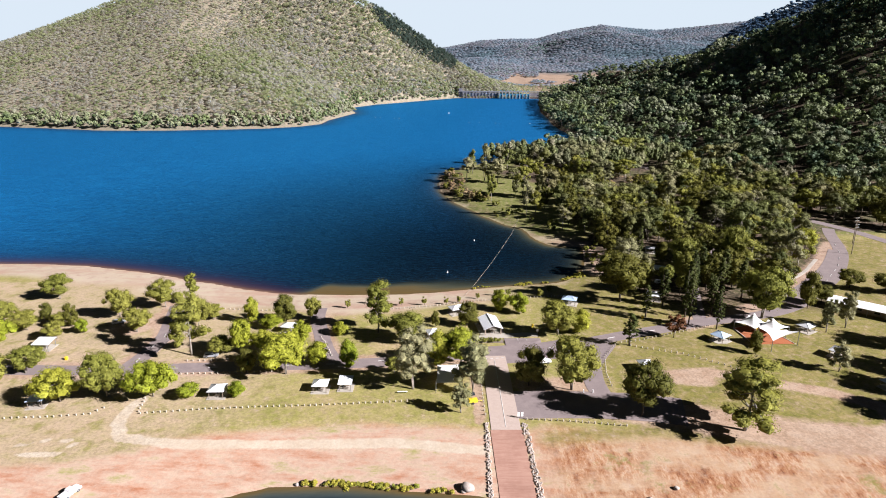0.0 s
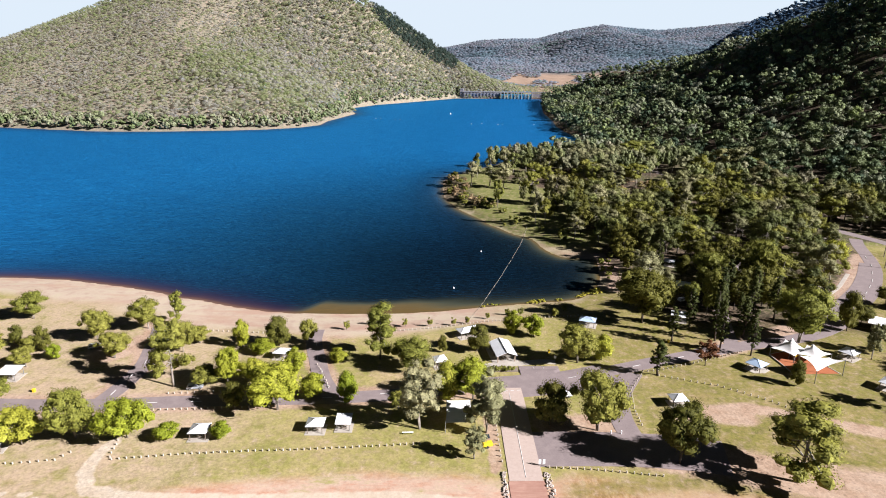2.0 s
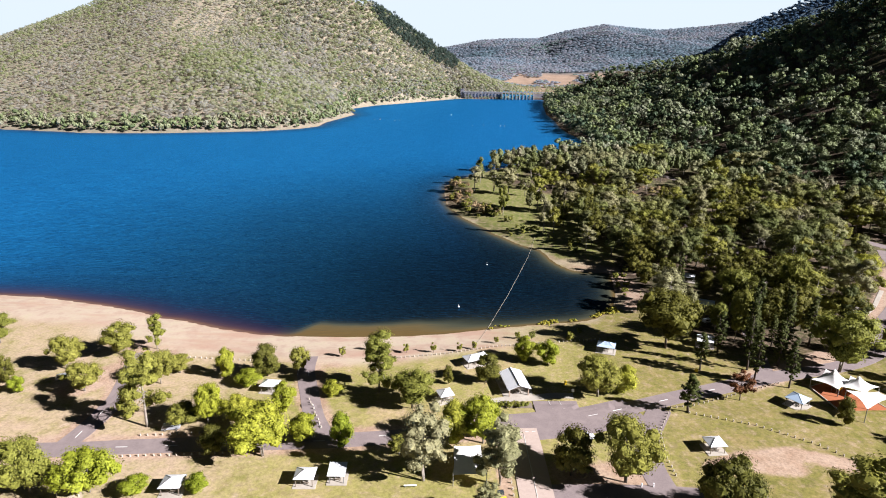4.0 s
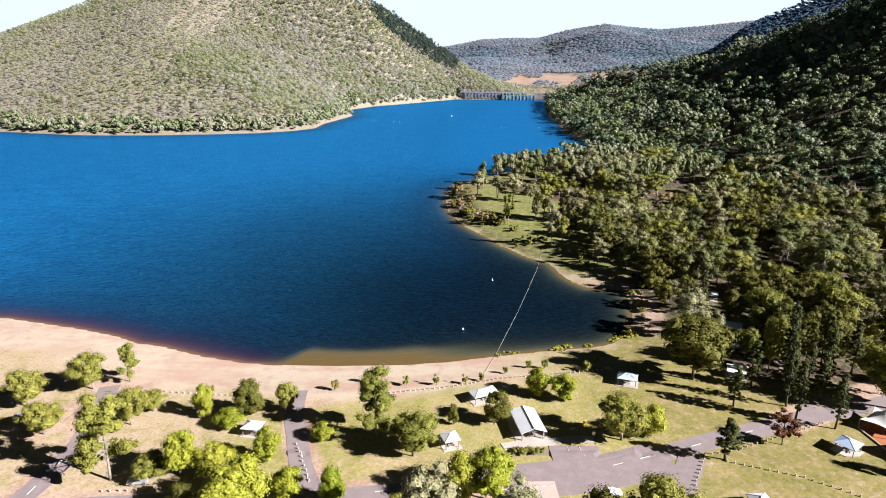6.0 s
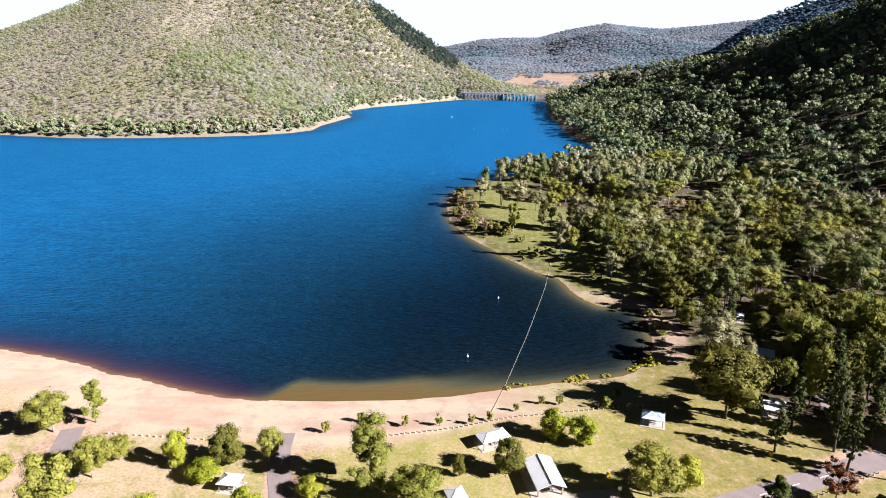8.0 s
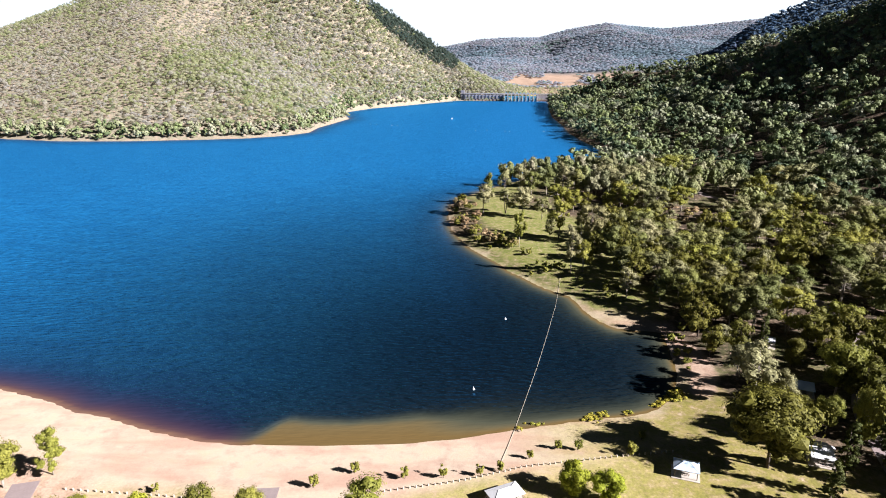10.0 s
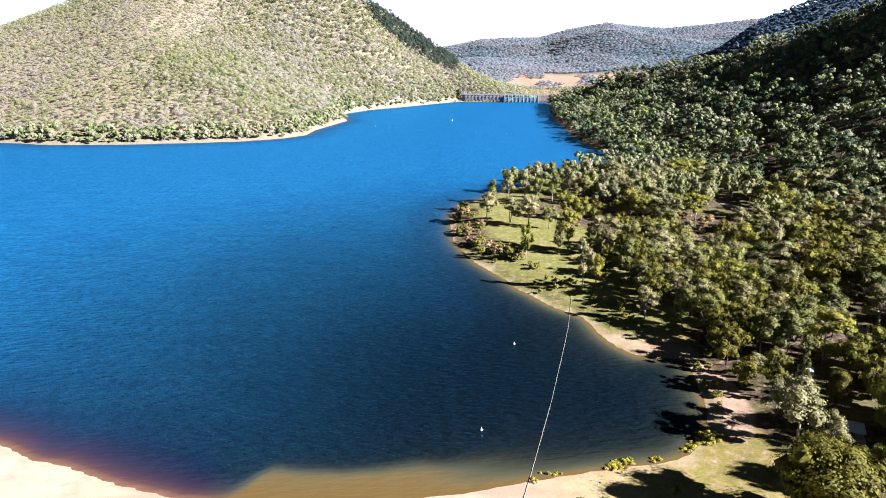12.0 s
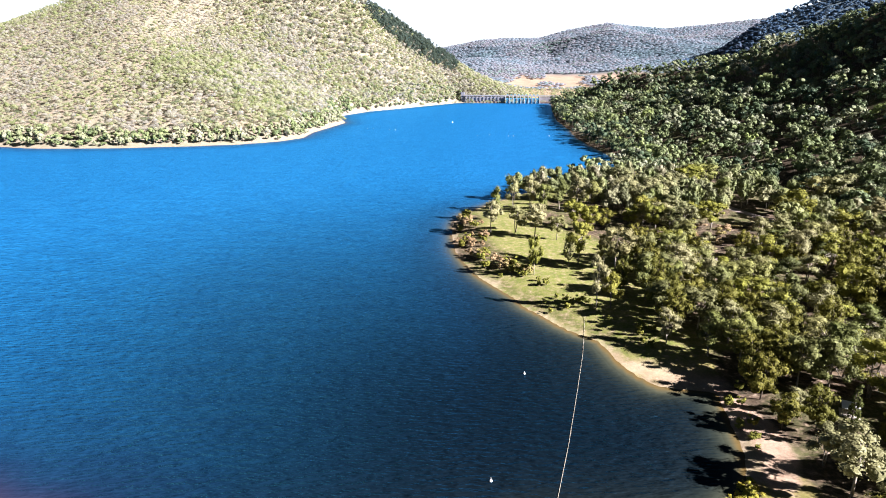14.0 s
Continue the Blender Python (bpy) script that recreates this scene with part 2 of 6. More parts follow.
LATTICE = np.random.RandomState(7).rand(256, 256)


def lumps(P, size, octaves=3, shift=0.0):
    """Smooth value noise over the plan, -1 to 1."""
    total, amp, out = 0.0, 1.0, 0.0
    for o in range(octaves):
        q = P / size * 2 ** o + shift + 31.7 * o
        i = np.floor(q).astype(int)
        f = q - i
        f = f * f * (3 - 2 * f)
        g = lambda a, b: LATTICE[(i[:, 0] + a) % 256, (i[:, 1] + b) % 256]
        v = (g(0, 0) * (1 - f[:, 0]) + g(1, 0) * f[:, 0]) * (1 - f[:, 1]) + (g(0, 1) * (1 - f[:, 0]) + g(1, 1) * f[:, 0]) * f[:, 1]
        out, total, amp = out + amp * (2 * v - 1), total + amp, amp * 0.5
    return out / total


def smooth(v, a, b):
    u = np.clip((v - a) / (b - a), 0, 1)
    return u * u * (3 - 2 * u)


def shore_distance(P):
    d = to_line(P, LAKE, True)[0] * np.where(inside(P, LAKE), -1, 1)
    c = to_line(P, COVE, True)[0] * np.where(inside(P, COVE), -1, 1)
    return np.minimum(d, c), d, c


def ground_z(P, d=None):
    """The land's height over the water, over the plan."""
    P = np.asarray(P, float).reshape(-1, 2)
    if d is None:
        d = shore_distance(P)
    d, lake, cove = d
    x, y = P[:, 0], P[:, 1]
    land = 0.10 * np.minimum(d, 4) + 1.9 * smooth(d, 2, 24) + lumps(P, 40, 2) * 0.25 * smooth(d, 6, 40)
    # a bank above the cove's foreshore
    land = land + 0.35 * smooth(cove, 20, 27) * (y < 200)
    land = land + np.clip(d - 30, 0, 200) * 0.006 * smooth(x, 90, 200) * smooth(y, 180, 320)
    bed = -0.28 * np.abs(d) ** 0.75
    bar = smooth(x + 0.5 * d, -64, -58) * smooth(30 - x, 0, 50) * smooth(21 + d + 5 * lumps(P, 16, 3), 0, 13) * (y < 300) * (y > 200)
    bed = bed * (1 - 0.86 * bar)
    z = np.where(d > 0, land, bed)
    # left hill
    dl, hl = to_line(P, RIDGE_LEFT)
    hill = (hl + (lumps(P, 210, 3, 3.0) * 26 + lumps(P, 75, 2, 4.0) * 7) * smooth(dl, 0, 200)) * (np.clip(d, 0, 1e9) / (np.clip(d, 0, 1e9) + dl + 1)) ** 1.05
    side = smooth(230 - x, 0, 130) * (y > 700) * (1 - smooth(y, 1540, 2100))
    z = np.where(d > 0, z + np.clip(hill, 0, 400) * side, z)
    # right hill
    inn = inside(P, FOOT)
    df = to_line(P, FOOT, True)[0]
    dr, hr = to_line(P, RIDGE_RIGHT)
    rise = (hr + lumps(P, 170, 3, 9.0) * 16) * (df / (df + dr + 1)) ** 1.32
    z = np.where(inn & (d > 0), z + np.clip(rise, 0, 500), z)
    # country beyond the dam
    dfar, hf = to_line(P, RIDGE_FAR)
    far = (hf + lumps(P, 330, 4, 5.0) * 85 * smooth(dfar, 40, 420)) * np.clip(1 - dfar / 1150, 0, 1) ** 1.15
    dmid, hm = to_line(P, RIDGE_MID)
    far = np.maximum(far, (hm + lumps(P, 150, 3, 7.0) * 30 * smooth(dmid, 20, 200)) * np.clip(1 - dmid / 420, 0, 1) ** 1.2)
    valley = np.clip((y - 1560) * 0.045, 0, 40)
    beyond = smooth(y, 1510, 1650) * smooth(lake, 0, 40)
    z = z + beyond * np.where(inn, 0, 1) * valley + smooth(y, 1700, 1950) * np.clip(far, 0, 500)
    return z


def lines(stretches):
    out = []
    for a, b, step in stretches:
        out += list(np.arange(a, b, step))
    return np.array(out + [stretches[-1][1]], float)


def spread(step):
    xs = lines([(-4800, -1600, 320), (-1600, -400, 30), (-400, -200, 8), (-200, 210, step), (210, 420, 8), (420, 1000, 25), (1000, 4800, 270)])
    ys = lines([(-1500, 60, 120), (60, 320, step), (320, 440, 4), (440, 700, 9), (700, 1640, 14), (1640, 3200, 45), (3200, 4900, 425)])
    return xs, ys


def sheet(name, xs, ys, z, keep=None, layers=None):
    nx, ny = len(xs), len(ys)
    X, Y = np.meshgrid(xs, ys)
    co = np.stack([X.ravel(), Y.ravel(), z], 1)
    i = np.arange(nx * ny).reshape(ny, nx)
    f = np.stack([i[:-1, :-1], i[:-1, 1:], i[1:, 1:], i[1:, :-1]], -1).reshape(-1, 4)
    if keep is not None:
        f = f[keep[f].any(1)]
        used, inv = np.unique(f, return_inverse=True)
        co, f = co[used], inv.reshape(-1, 4)
        layers = {k: v[used] for k, v in (layers or {}).items()}
    return mesh_from(name, co, f, layers)


def mesh_from(name, co, faces, layers=None, smooth_shade=True, slots=None):
    """A mesh from numpy arrays: places, faces of one size each, values by vertex."""
    me = bpy.data.meshes.new(name)
    k = faces.shape[1]
    me.vertices.add(len(co))
    me.vertices.foreach_set("co", np.ascontiguousarray(co, np.float32).ravel())
    me.loops.add(faces.size)
    me.loops.foreach_set("vertex_index", np.ascontiguousarray(faces, np.int32).ravel())
    me.polygons.add(len(faces))
    me.polygons.foreach_set("loop_start", np.arange(0, faces.size, k, dtype=np.int32))
    if slots is not None:
        me.polygons.foreach_set("material_index", np.ascontiguousarray(slots, np.int32))
    me.polygons.foreach_set("use_smooth", np.full(len(faces), smooth_shade))
    for key, v in (layers or {}).items():
        me.attributes.new(key, "FLOAT", "POINT").data.foreach_set("value", np.ascontiguousarray(v, np.float32))
    me.update(calc_edges=True)
    me.validate()
    return me



# added haze sheet: a glowing arc ahead of the camera only
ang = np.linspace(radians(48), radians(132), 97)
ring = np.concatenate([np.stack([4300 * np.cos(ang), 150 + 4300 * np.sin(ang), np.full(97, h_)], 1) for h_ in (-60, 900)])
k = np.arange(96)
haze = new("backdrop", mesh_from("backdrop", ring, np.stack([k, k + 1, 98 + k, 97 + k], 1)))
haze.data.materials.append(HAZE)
tagged(haze, "added glowing sheet for the pale sky haze along the horizon", "sky", kind="structure")

xs, ys = spread(2.0)
X, Y = np.meshgrid(xs, ys)
GRID = np.stack([X.ravel(), Y.ravel()], 1)
DIST = shore_distance(GRID)
GZ = ground_z(GRID, DIST)
gx, gy = GRID[:, 0], GRID[:, 1]
# what the ground is made of: bare sand along the beach, dry foreshore by the cove, woodland litter darkened for tree
# shade, dry pasture far off
sand = smooth(28 + 6 * lumps(GRID, 30, 2) - DIST[1], 0, 9) * (gy < 300) * smooth(45 - gx, 0, 40) * (gy > 200)
sand = np.maximum(sand, 0.55 * smooth(3.5 + 4 * lumps(GRID, 15, 2) - DIST[1], 0, 3) * (gy > 260) * (gy < 700))
sand = np.maximum(sand, 0.1 * smooth(4 - DIST[1], 0, 3) * (gy > 800) * (gy < 1495))
sand = np.maximum(sand, 0.6 * smooth(7 - to_line(GRID, [(56, 338), (66, 329), (76, 326)])[0], 0, 4))
sand = np.maximum(sand, 0.14 * smooth(8 + 3 * lumps(GRID, 12, 2) - to_line(GRID, [(76, 317), (79, 302), (77, 287), (73, 277)])[0], 0, 4))
fore = smooth(27 + 4 * lumps(GRID, 25, 2) + 5 * smooth(gx, 18, 30) - DIST[2], 0, 5)
strip_green = np.exp(-(to_line(GRID, [(28, 142.5), (40, 143.5), (58, 145)])[0] / 2.6) ** 2)
fore = fore * (1 - 0.9 * strip_green)
bare = smooth(12 * lumps(GRID, 28, 3, 8.0) - gx, 40, 75) * (DIST[0] > 20) * (gy < 260) * 0.55
lush = smooth(gx + 10 * lumps(GRID, 20, 2), 25, 70) * (gy < 330) * (DIST[2] > 27) * 0.75
lush = np.maximum(lush, strip_green)
lush = np.maximum(lush, 0.9 * smooth(gy, 330, 345) * (gy < 700))
shaded_litter = np.maximum(smooth(gy, 268, 300) * smooth(gx + 0.25 * (gy - 300), 40, 80) * np.maximum(1 - smooth(gy, 325, 340), smooth(DIST[1] + 10 * lumps(GRID, 25, 2), 30, 46)), smooth(gy, 600, 800))
# under the pines and round the camp: dark litter doubling as deep shade
shaded_litter = np.maximum(shaded_litter, 0.85 * smooth(gy + 6 * lumps(GRID, 18, 2), 224, 238) * smooth(gx - 0.75 * (gy - 225), 70, 88) * (gx < 165) * (gy < 330))
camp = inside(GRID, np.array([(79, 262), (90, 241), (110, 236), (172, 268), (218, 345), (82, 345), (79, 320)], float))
shaded_litter = np.maximum(shaded_litter, 0.95 * camp * smooth(to_line(GRID, [(99, 290), (108, 286)])[0] + 3 * lumps(GRID, 9, 2), 6, 9) * smooth(DIST[1], 9, 14))
shaded_litter = shaded_litter * (1 - smooth(gx - 0.45 * (gy - 300), 196, 204) * (gy < 345))
shaded_litter = shaded_litter * (1 - smooth(40 + 8 * lumps(GRID, 30, 2) - to_line(GRID, [(20, 500), (45, 455), (68, 415)])[0], 0, 10))
shaded_litter = np.maximum(shaded_litter, 0.9 * smooth(15 + 4 * lumps(GRID, 14, 2) - to_line(GRID, [(2, 540), (3, 500), (8, 462), (18, 446)])[0], 0, 6))
shaded_litter = np.maximum(shaded_litter * (gy < 1600), smooth(gy, 2150, 2300))
spit = (gy > 335) & (gy < 560) & (gx < 70)
shaded_litter = np.maximum(shaded_litter, 0.5 * spit * smooth(DIST[1], 1, 4) * smooth(8 + 5 * lumps(GRID, 14, 2) - DIST[1], 0, 3))
hill_soil = smooth(gy, 700, 800) * (1 - smooth(gy, 1620, 1700)) * (1 - smooth(gx, 90, 140))
# far ground whose colour takes on the haze as blue-grey
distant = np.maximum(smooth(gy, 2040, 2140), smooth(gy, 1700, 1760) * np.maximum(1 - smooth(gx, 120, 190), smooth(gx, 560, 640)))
pasture = smooth(gy, 1620, 1700)
TRACKS = [([(-88.3, 160.8), (-90, 154.8), (-89.4, 148.3), (-85.4, 141.5), (-70.8, 139), (-42.3, 140.2), (-12.5, 140.9), (9.5, 137.9), (14.5, 137.3)], 1.9),
          ([(-109.8, 137.7), (-101.9, 141.1), (-95.2, 138.9), (-98, 134.3), (-107.7, 133.6)], 0.6)]
PINK = [([(8.3, 188.7), (-16.6, 184.6), (-39.4, 182.2), (-63, 181.2), (-85.7, 179.7), (-100.3, 178.3), (-127.4, 177.7), (-185.1, 181.3)], 6.5), ([(-102.2, 181.1), (-100.4, 203.1), (-110.4, 238.5)], 5.5),
        ([(-36.4, 185.6), (-44.4, 206.4), (-51.4, 238)], 5.0), ([(62.7, 172.6), (70.8, 175.9), (85.1, 178.2), (101.4, 171.5), (116.8, 165.7), (127, 157.8), (125.8, 147.5), (113.5, 143.2), (96.3, 147.1)], 3.4),
        ([(50.6, 157.3), (66.8, 152.7), (80.9, 147.8), (99.3, 143.1), (126.8, 139.4)], 9.0), ([(72.9, 174.9), (80.9, 173)], 5.0), ([(91.2, 215.8), (111.8, 224.6), (132.3, 235.2)], 6.0), ([(9.8, 185.7), (10.4, 149.6)], 2.0),
        ([(26.4, 170), (44.5, 168.3)], 6.0), ([(210, 320), (188, 290), (166, 268), (150, 254)], 6.5), ([(76, 315), (79, 302), (77, 287), (73, 279)], 5.0), ([(-116.1, 210.7), (-96.7, 232.9)], 8.0), ([(-49.5, 238.1), (-39.6, 230.4)], 9.0)]
dust = np.max([np.exp(-(to_line(GRID, l_)[0] / w_) ** 2) for l_, w_ in TRACKS], 0)
pink = np.max([np.exp(-(to_line(GRID, l_)[0] / w_) ** 2) for l_, w_ in PINK], 0)
red = smooth(gx, 18, 34) * (DIST[2] < 60)
GROUND, nt, b = material("open_ground", 0.95, 0, 0.15)
pos = world_pos(nt)
n1, n2, n3 = noise_node(nt, 0.035, 5, 0.6, pos), noise_node(nt, 0.22, 5, 0.65, pos), noise_node(nt, 1.3, 6, 0.75, pos)
grass = ramp(nt, n1, [(0.34, (0.27, 0.265, 0.06)), (0.50, (0.38, 0.335, 0.11)), (0.64, (0.50, 0.38, 0.20))])
grass = mix(nt, 0.42, grass, ramp(nt, n2, [(0.34, (0.26, 0.265, 0.06)), (0.5, (0.40, 0.36, 0.12)), (0.64, (0.52, 0.41, 0.20))]))
beach = ramp(nt, n2, [(0.3, (0.50, 0.365, 0.275)), (0.5, (0.61, 0.495, 0.37)), (0.7, (0.59, 0.505, 0.35))])
beach = mix(nt, ramp(nt, noise_node(nt, 0.06, 4, 0.6, pos, (0.5, 1.6, 1)), [(0.45, (0, 0, 0)), (0.62, (0.75, 0.75, 0.75))]), beach, (0.52, 0.33, 0.24))
dry = ramp(nt, noise_node(nt, 0.16, 6, 0.7, pos, (0.5, 1.3, 1)), [(0.3, (0.46, 0.19, 0.10)), (0.42, (0.58, 0.34, 0.23)), (0.55, (0.64, 0.47, 0.35)), (0.68, (0.40, 0.37, 0.13))])
# woodland floor: dark leaf litter with the trees' shade put into the colour
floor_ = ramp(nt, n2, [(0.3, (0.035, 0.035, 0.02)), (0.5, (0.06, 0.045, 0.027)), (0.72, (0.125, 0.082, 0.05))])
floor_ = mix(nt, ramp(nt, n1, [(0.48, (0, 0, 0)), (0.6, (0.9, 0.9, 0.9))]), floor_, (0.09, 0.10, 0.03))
stony = ramp(nt, n2, [(0.3, (0.22, 0.225, 0.14)), (0.52, (0.275, 0.255, 0.185)), (0.68, (0.39, 0.27, 0.21))])
field = ramp(nt, n1, [(0.3, (0.34, 0.24, 0.17)), (0.7, (0.46, 0.33, 0.24))])
turf = ramp(nt, n2, [(0.33, (0.12, 0.16, 0.03)), (0.52, (0.18, 0.205, 0.045)), (0.70, (0.27, 0.25, 0.09))])
green = ramp(nt, n2, [(0.33, (0.165, 0.16, 0.032)), (0.52, (0.24, 0.21, 0.05)), (0.70, (0.34, 0.25, 0.10))])
green = mix(nt, attribute(nt, "turf"), green, turf)
grass = mix(nt, attribute(nt, "lush"), grass, green)
earth = ramp(nt, n2, [(0.34, (0.36, 0.31, 0.13)), (0.46, (0.58, 0.44, 0.31)), (0.6, (0.64, 0.47, 0.37))])
grass = mix(nt, attribute(nt, "bare"), grass, earth)
col = mix(nt, attribute(nt, "shaded_litter"), grass, floor_)
col = mix(nt, attribute(nt, "hill_soil"), col, stony)
clay = ramp(nt, noise_node(nt, 0.3, 7, 0.8, pos, (1.7, 0.6, 1)), [(0.34, (0.16, 0.055, 0.025)), (0.44, (0.38, 0.165, 0.075)), (0.53, (0.52, 0.29, 0.16)), (0.60, (0.66, 0.46, 0.31)), (0.68, (0.27, 0.22, 0.06))])
wash = noise_node(nt, 0.07, 5, 0.65, pos, (0.6, 1.5, 1))
clay = mix(nt, ramp(nt, wash, [(0.46, (0, 0, 0)), (0.58, (0.85, 0.85, 0.85))]), clay, ramp(nt, n2, [(0.35, (0.54, 0.35, 0.21)), (0.65, (0.62, 0.46, 0.31))]))
clay = mix(nt, ramp(nt, noise_node(nt, 0.11, 6, 0.75, pos), [(0.57, (0, 0, 0)), (0.66, (0.75, 0.75, 0.75))]), clay, (0.25, 0.24, 0.06))
dry = mix(nt, attribute(nt, "red"), dry, clay)
col = mix(nt, attribute(nt, "fore"), col, dry)
n4 = noise_node(nt, 0.45, 5, 0.7, pos)
worn = ramp(nt, sums(nt, "MULTIPLY_ADD", n4, 0.7, sums(nt, "SUBTRACT", attribute(nt, "pink"), 0.35)), [(0.32, (0, 0, 0)), (0.62, (0.9, 0.9, 0.9))])
col = mix(nt, worn, col, ramp(nt, n2, [(0.35, (0.46, 0.30, 0.21)), (0.65, (0.60, 0.44, 0.33))]))
tyre = ramp(nt, sums(nt, "MULTIPLY_ADD", n4, 0.6, sums(nt, "SUBTRACT", attribute(nt, "dust"), 0.3)), [(0.36, (0, 0, 0)), (0.56, (0.95, 0.95, 0.95))])
col = mix(nt, tyre, col, ramp(nt, n2, [(0.35, (0.62, 0.50, 0.37)), (0.65, (0.70, 0.60, 0.47))]))
col = mix(nt, attribute(nt, "sand"), col, beach)
col = mix(nt, attribute(nt, "pasture"), col, field)
# blue-grey laid over the far ground in place of haze
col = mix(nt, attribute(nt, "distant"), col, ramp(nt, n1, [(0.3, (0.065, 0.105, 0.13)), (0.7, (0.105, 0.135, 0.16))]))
grain = ramp(nt, n3, [(0.3, (0.42, 0.42, 0.42)), (0.7, (0.82, 0.82, 0.82))])
grain = mix(nt, sums(nt, "MAXIMUM", sums(nt, "MULTIPLY", attribute(nt, "sand"), 0.8), sums(nt, "MULTIPLY", attribute(nt, "fore"), 0.6)), grain, (0.62, 0.62, 0.62))
col = mix(nt, 1.0, col, grain, "MULTIPLY")
nt.links.new(col, b.inputs["Base Color"])
bump(nt, b, n3, 0.5, 0.12)
ground = new("ground", sheet("ground", xs, ys, GZ, None, {"sand": sand, "dust": dust, "pink": pink, "red": red, "lush": lush, "bare": bare, "fore": fore, "shaded_litter": shaded_litter, "hill_soil": hill_soil, "pasture": pasture, "distant": distant, "turf": smooth(gy, 330, 345) * (gy < 700)}))
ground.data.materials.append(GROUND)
tagged(ground, "dry grass park, bare beach and wooded hills around the lake", "ground", kind="structure")

# water: deep blue, murky brown over the shallows
WATER, nt, b = material("lake_water", 0.2, 0, 0.0)
b.inputs["IOR"].default_value = 1.333
pos = world_pos(nt)
ripple = noise_node(nt, 0.62, 2.5, 0.5, pos, (0.3, 1.2, 1))
swell = noise_node(nt, 0.11, 5, 0.65, pos, (0.35, 1.5, 1))
deep = mix(nt, ramp(nt, swell, [(0.38, (0, 0, 0)), (0.62, (1, 1, 1))]), (0.0050, 0.081, 0.212), (0.0070, 0.108, 0.264))
# murky bay darkened further, in place of its weaker sky reflection
deep = mix(nt, attribute(nt, "open"), (0.0014, 0.0042, 0.0080), deep)
murk = ramp(nt, attribute(nt, "shallow"), [(0.0, (0, 0, 0)), (0.2, (0.10, 0.10, 0.10)), (0.5, (0.45, 0.45, 0.45)), (0.8, (0.95, 0.95, 0.95))])
silt = ramp(nt, attribute(nt, "shallow"), [(0.25, (0.022, 0.012, 0.034)), (0.5, (0.044, 0.021, 0.034)), (0.75, (0.068, 0.036, 0.036)), (1.0, (0.15, 0.085, 0.052))])
silt = mix(nt, attribute(nt, "tan"), silt, ramp(nt, attribute(nt, "shallow"), [(0.3, (0.035, 0.042, 0.026)), (0.6, (0.068, 0.071, 0.044)), (0.9, (0.098, 0.066, 0.024))]))
col = mix(nt, murk, deep, silt)
nt.links.new(col, b.inputs["Base Color"])
calm = ramp(nt, attribute(nt, "shallow"), [(0.1, (1, 1, 1)), (0.5, (0.12, 0.12, 0.12))])
bump(nt, b, sums(nt, "MULTIPLY", ripple, calm), 1.0, 1.7)
# the sky's blue put into the ripples' gloss colour, stronger the flatter the view
sheen = nt.nodes.new("ShaderNodeBsdfGlossy")
sheen.inputs["Color"].default_value = (0.09, 0.46, 1.0, 1)
sheen.inputs["Roughness"].default_value = 0.3
tilt = nt.nodes.new("ShaderNodeFresnel")
tilt.inputs["IOR"].default_value = 1.24
gloss = nt.nodes.new("ShaderNodeMixShader")
for node in (sheen, tilt):
    nt.links.new(b.inputs["Normal"].links[0].from_socket, node.inputs["Normal"])
# the sheltered bay lies calmer; gloss dimmed in place of the dark hill's reflection
bay_dimming = ramp(nt, attribute(nt, "open"), [(0.0, (0.45, 0.45, 0.45)), (0.2, (1, 1, 1))])
nt.links.new(sums(nt, "MULTIPLY", tilt.outputs[0], bay_dimming), gloss.inputs[0])
nt.links.new(b.outputs[0], gloss.inputs[1])
nt.links.new(sheen.outputs[0], gloss.inputs[2])
nt.links.new(gloss.outputs[0], nt.nodes["Material Output"].inputs[0])
depth = np.exp(np.clip(GZ, -20, 0) / (1.05 + 0.5 * smooth(-gx, 55, 90)))
water = new("water", sheet("water", xs, ys, np.zeros(len(GZ)), GZ < 0.25, {"shallow": depth, "open": smooth(np.hypot((gx - 55) / 104, (gy - 285) / 116) + 0.15 * lumps(GRID, 120, 2), 0.5, 3.85) * (0.6 + 0.4 * smooth(-DIST[0], 3, 45)), "tan": smooth(gx, -70, -55)}))
water.data.materials.append(WATER)
tagged(water, "deep blue rippled lake water, brown over the shallows", "lake", kind="structure")


def zat(x, y):
    return float(ground_z([(x, y)])[0])


import itertools

# ---- building blocks ----


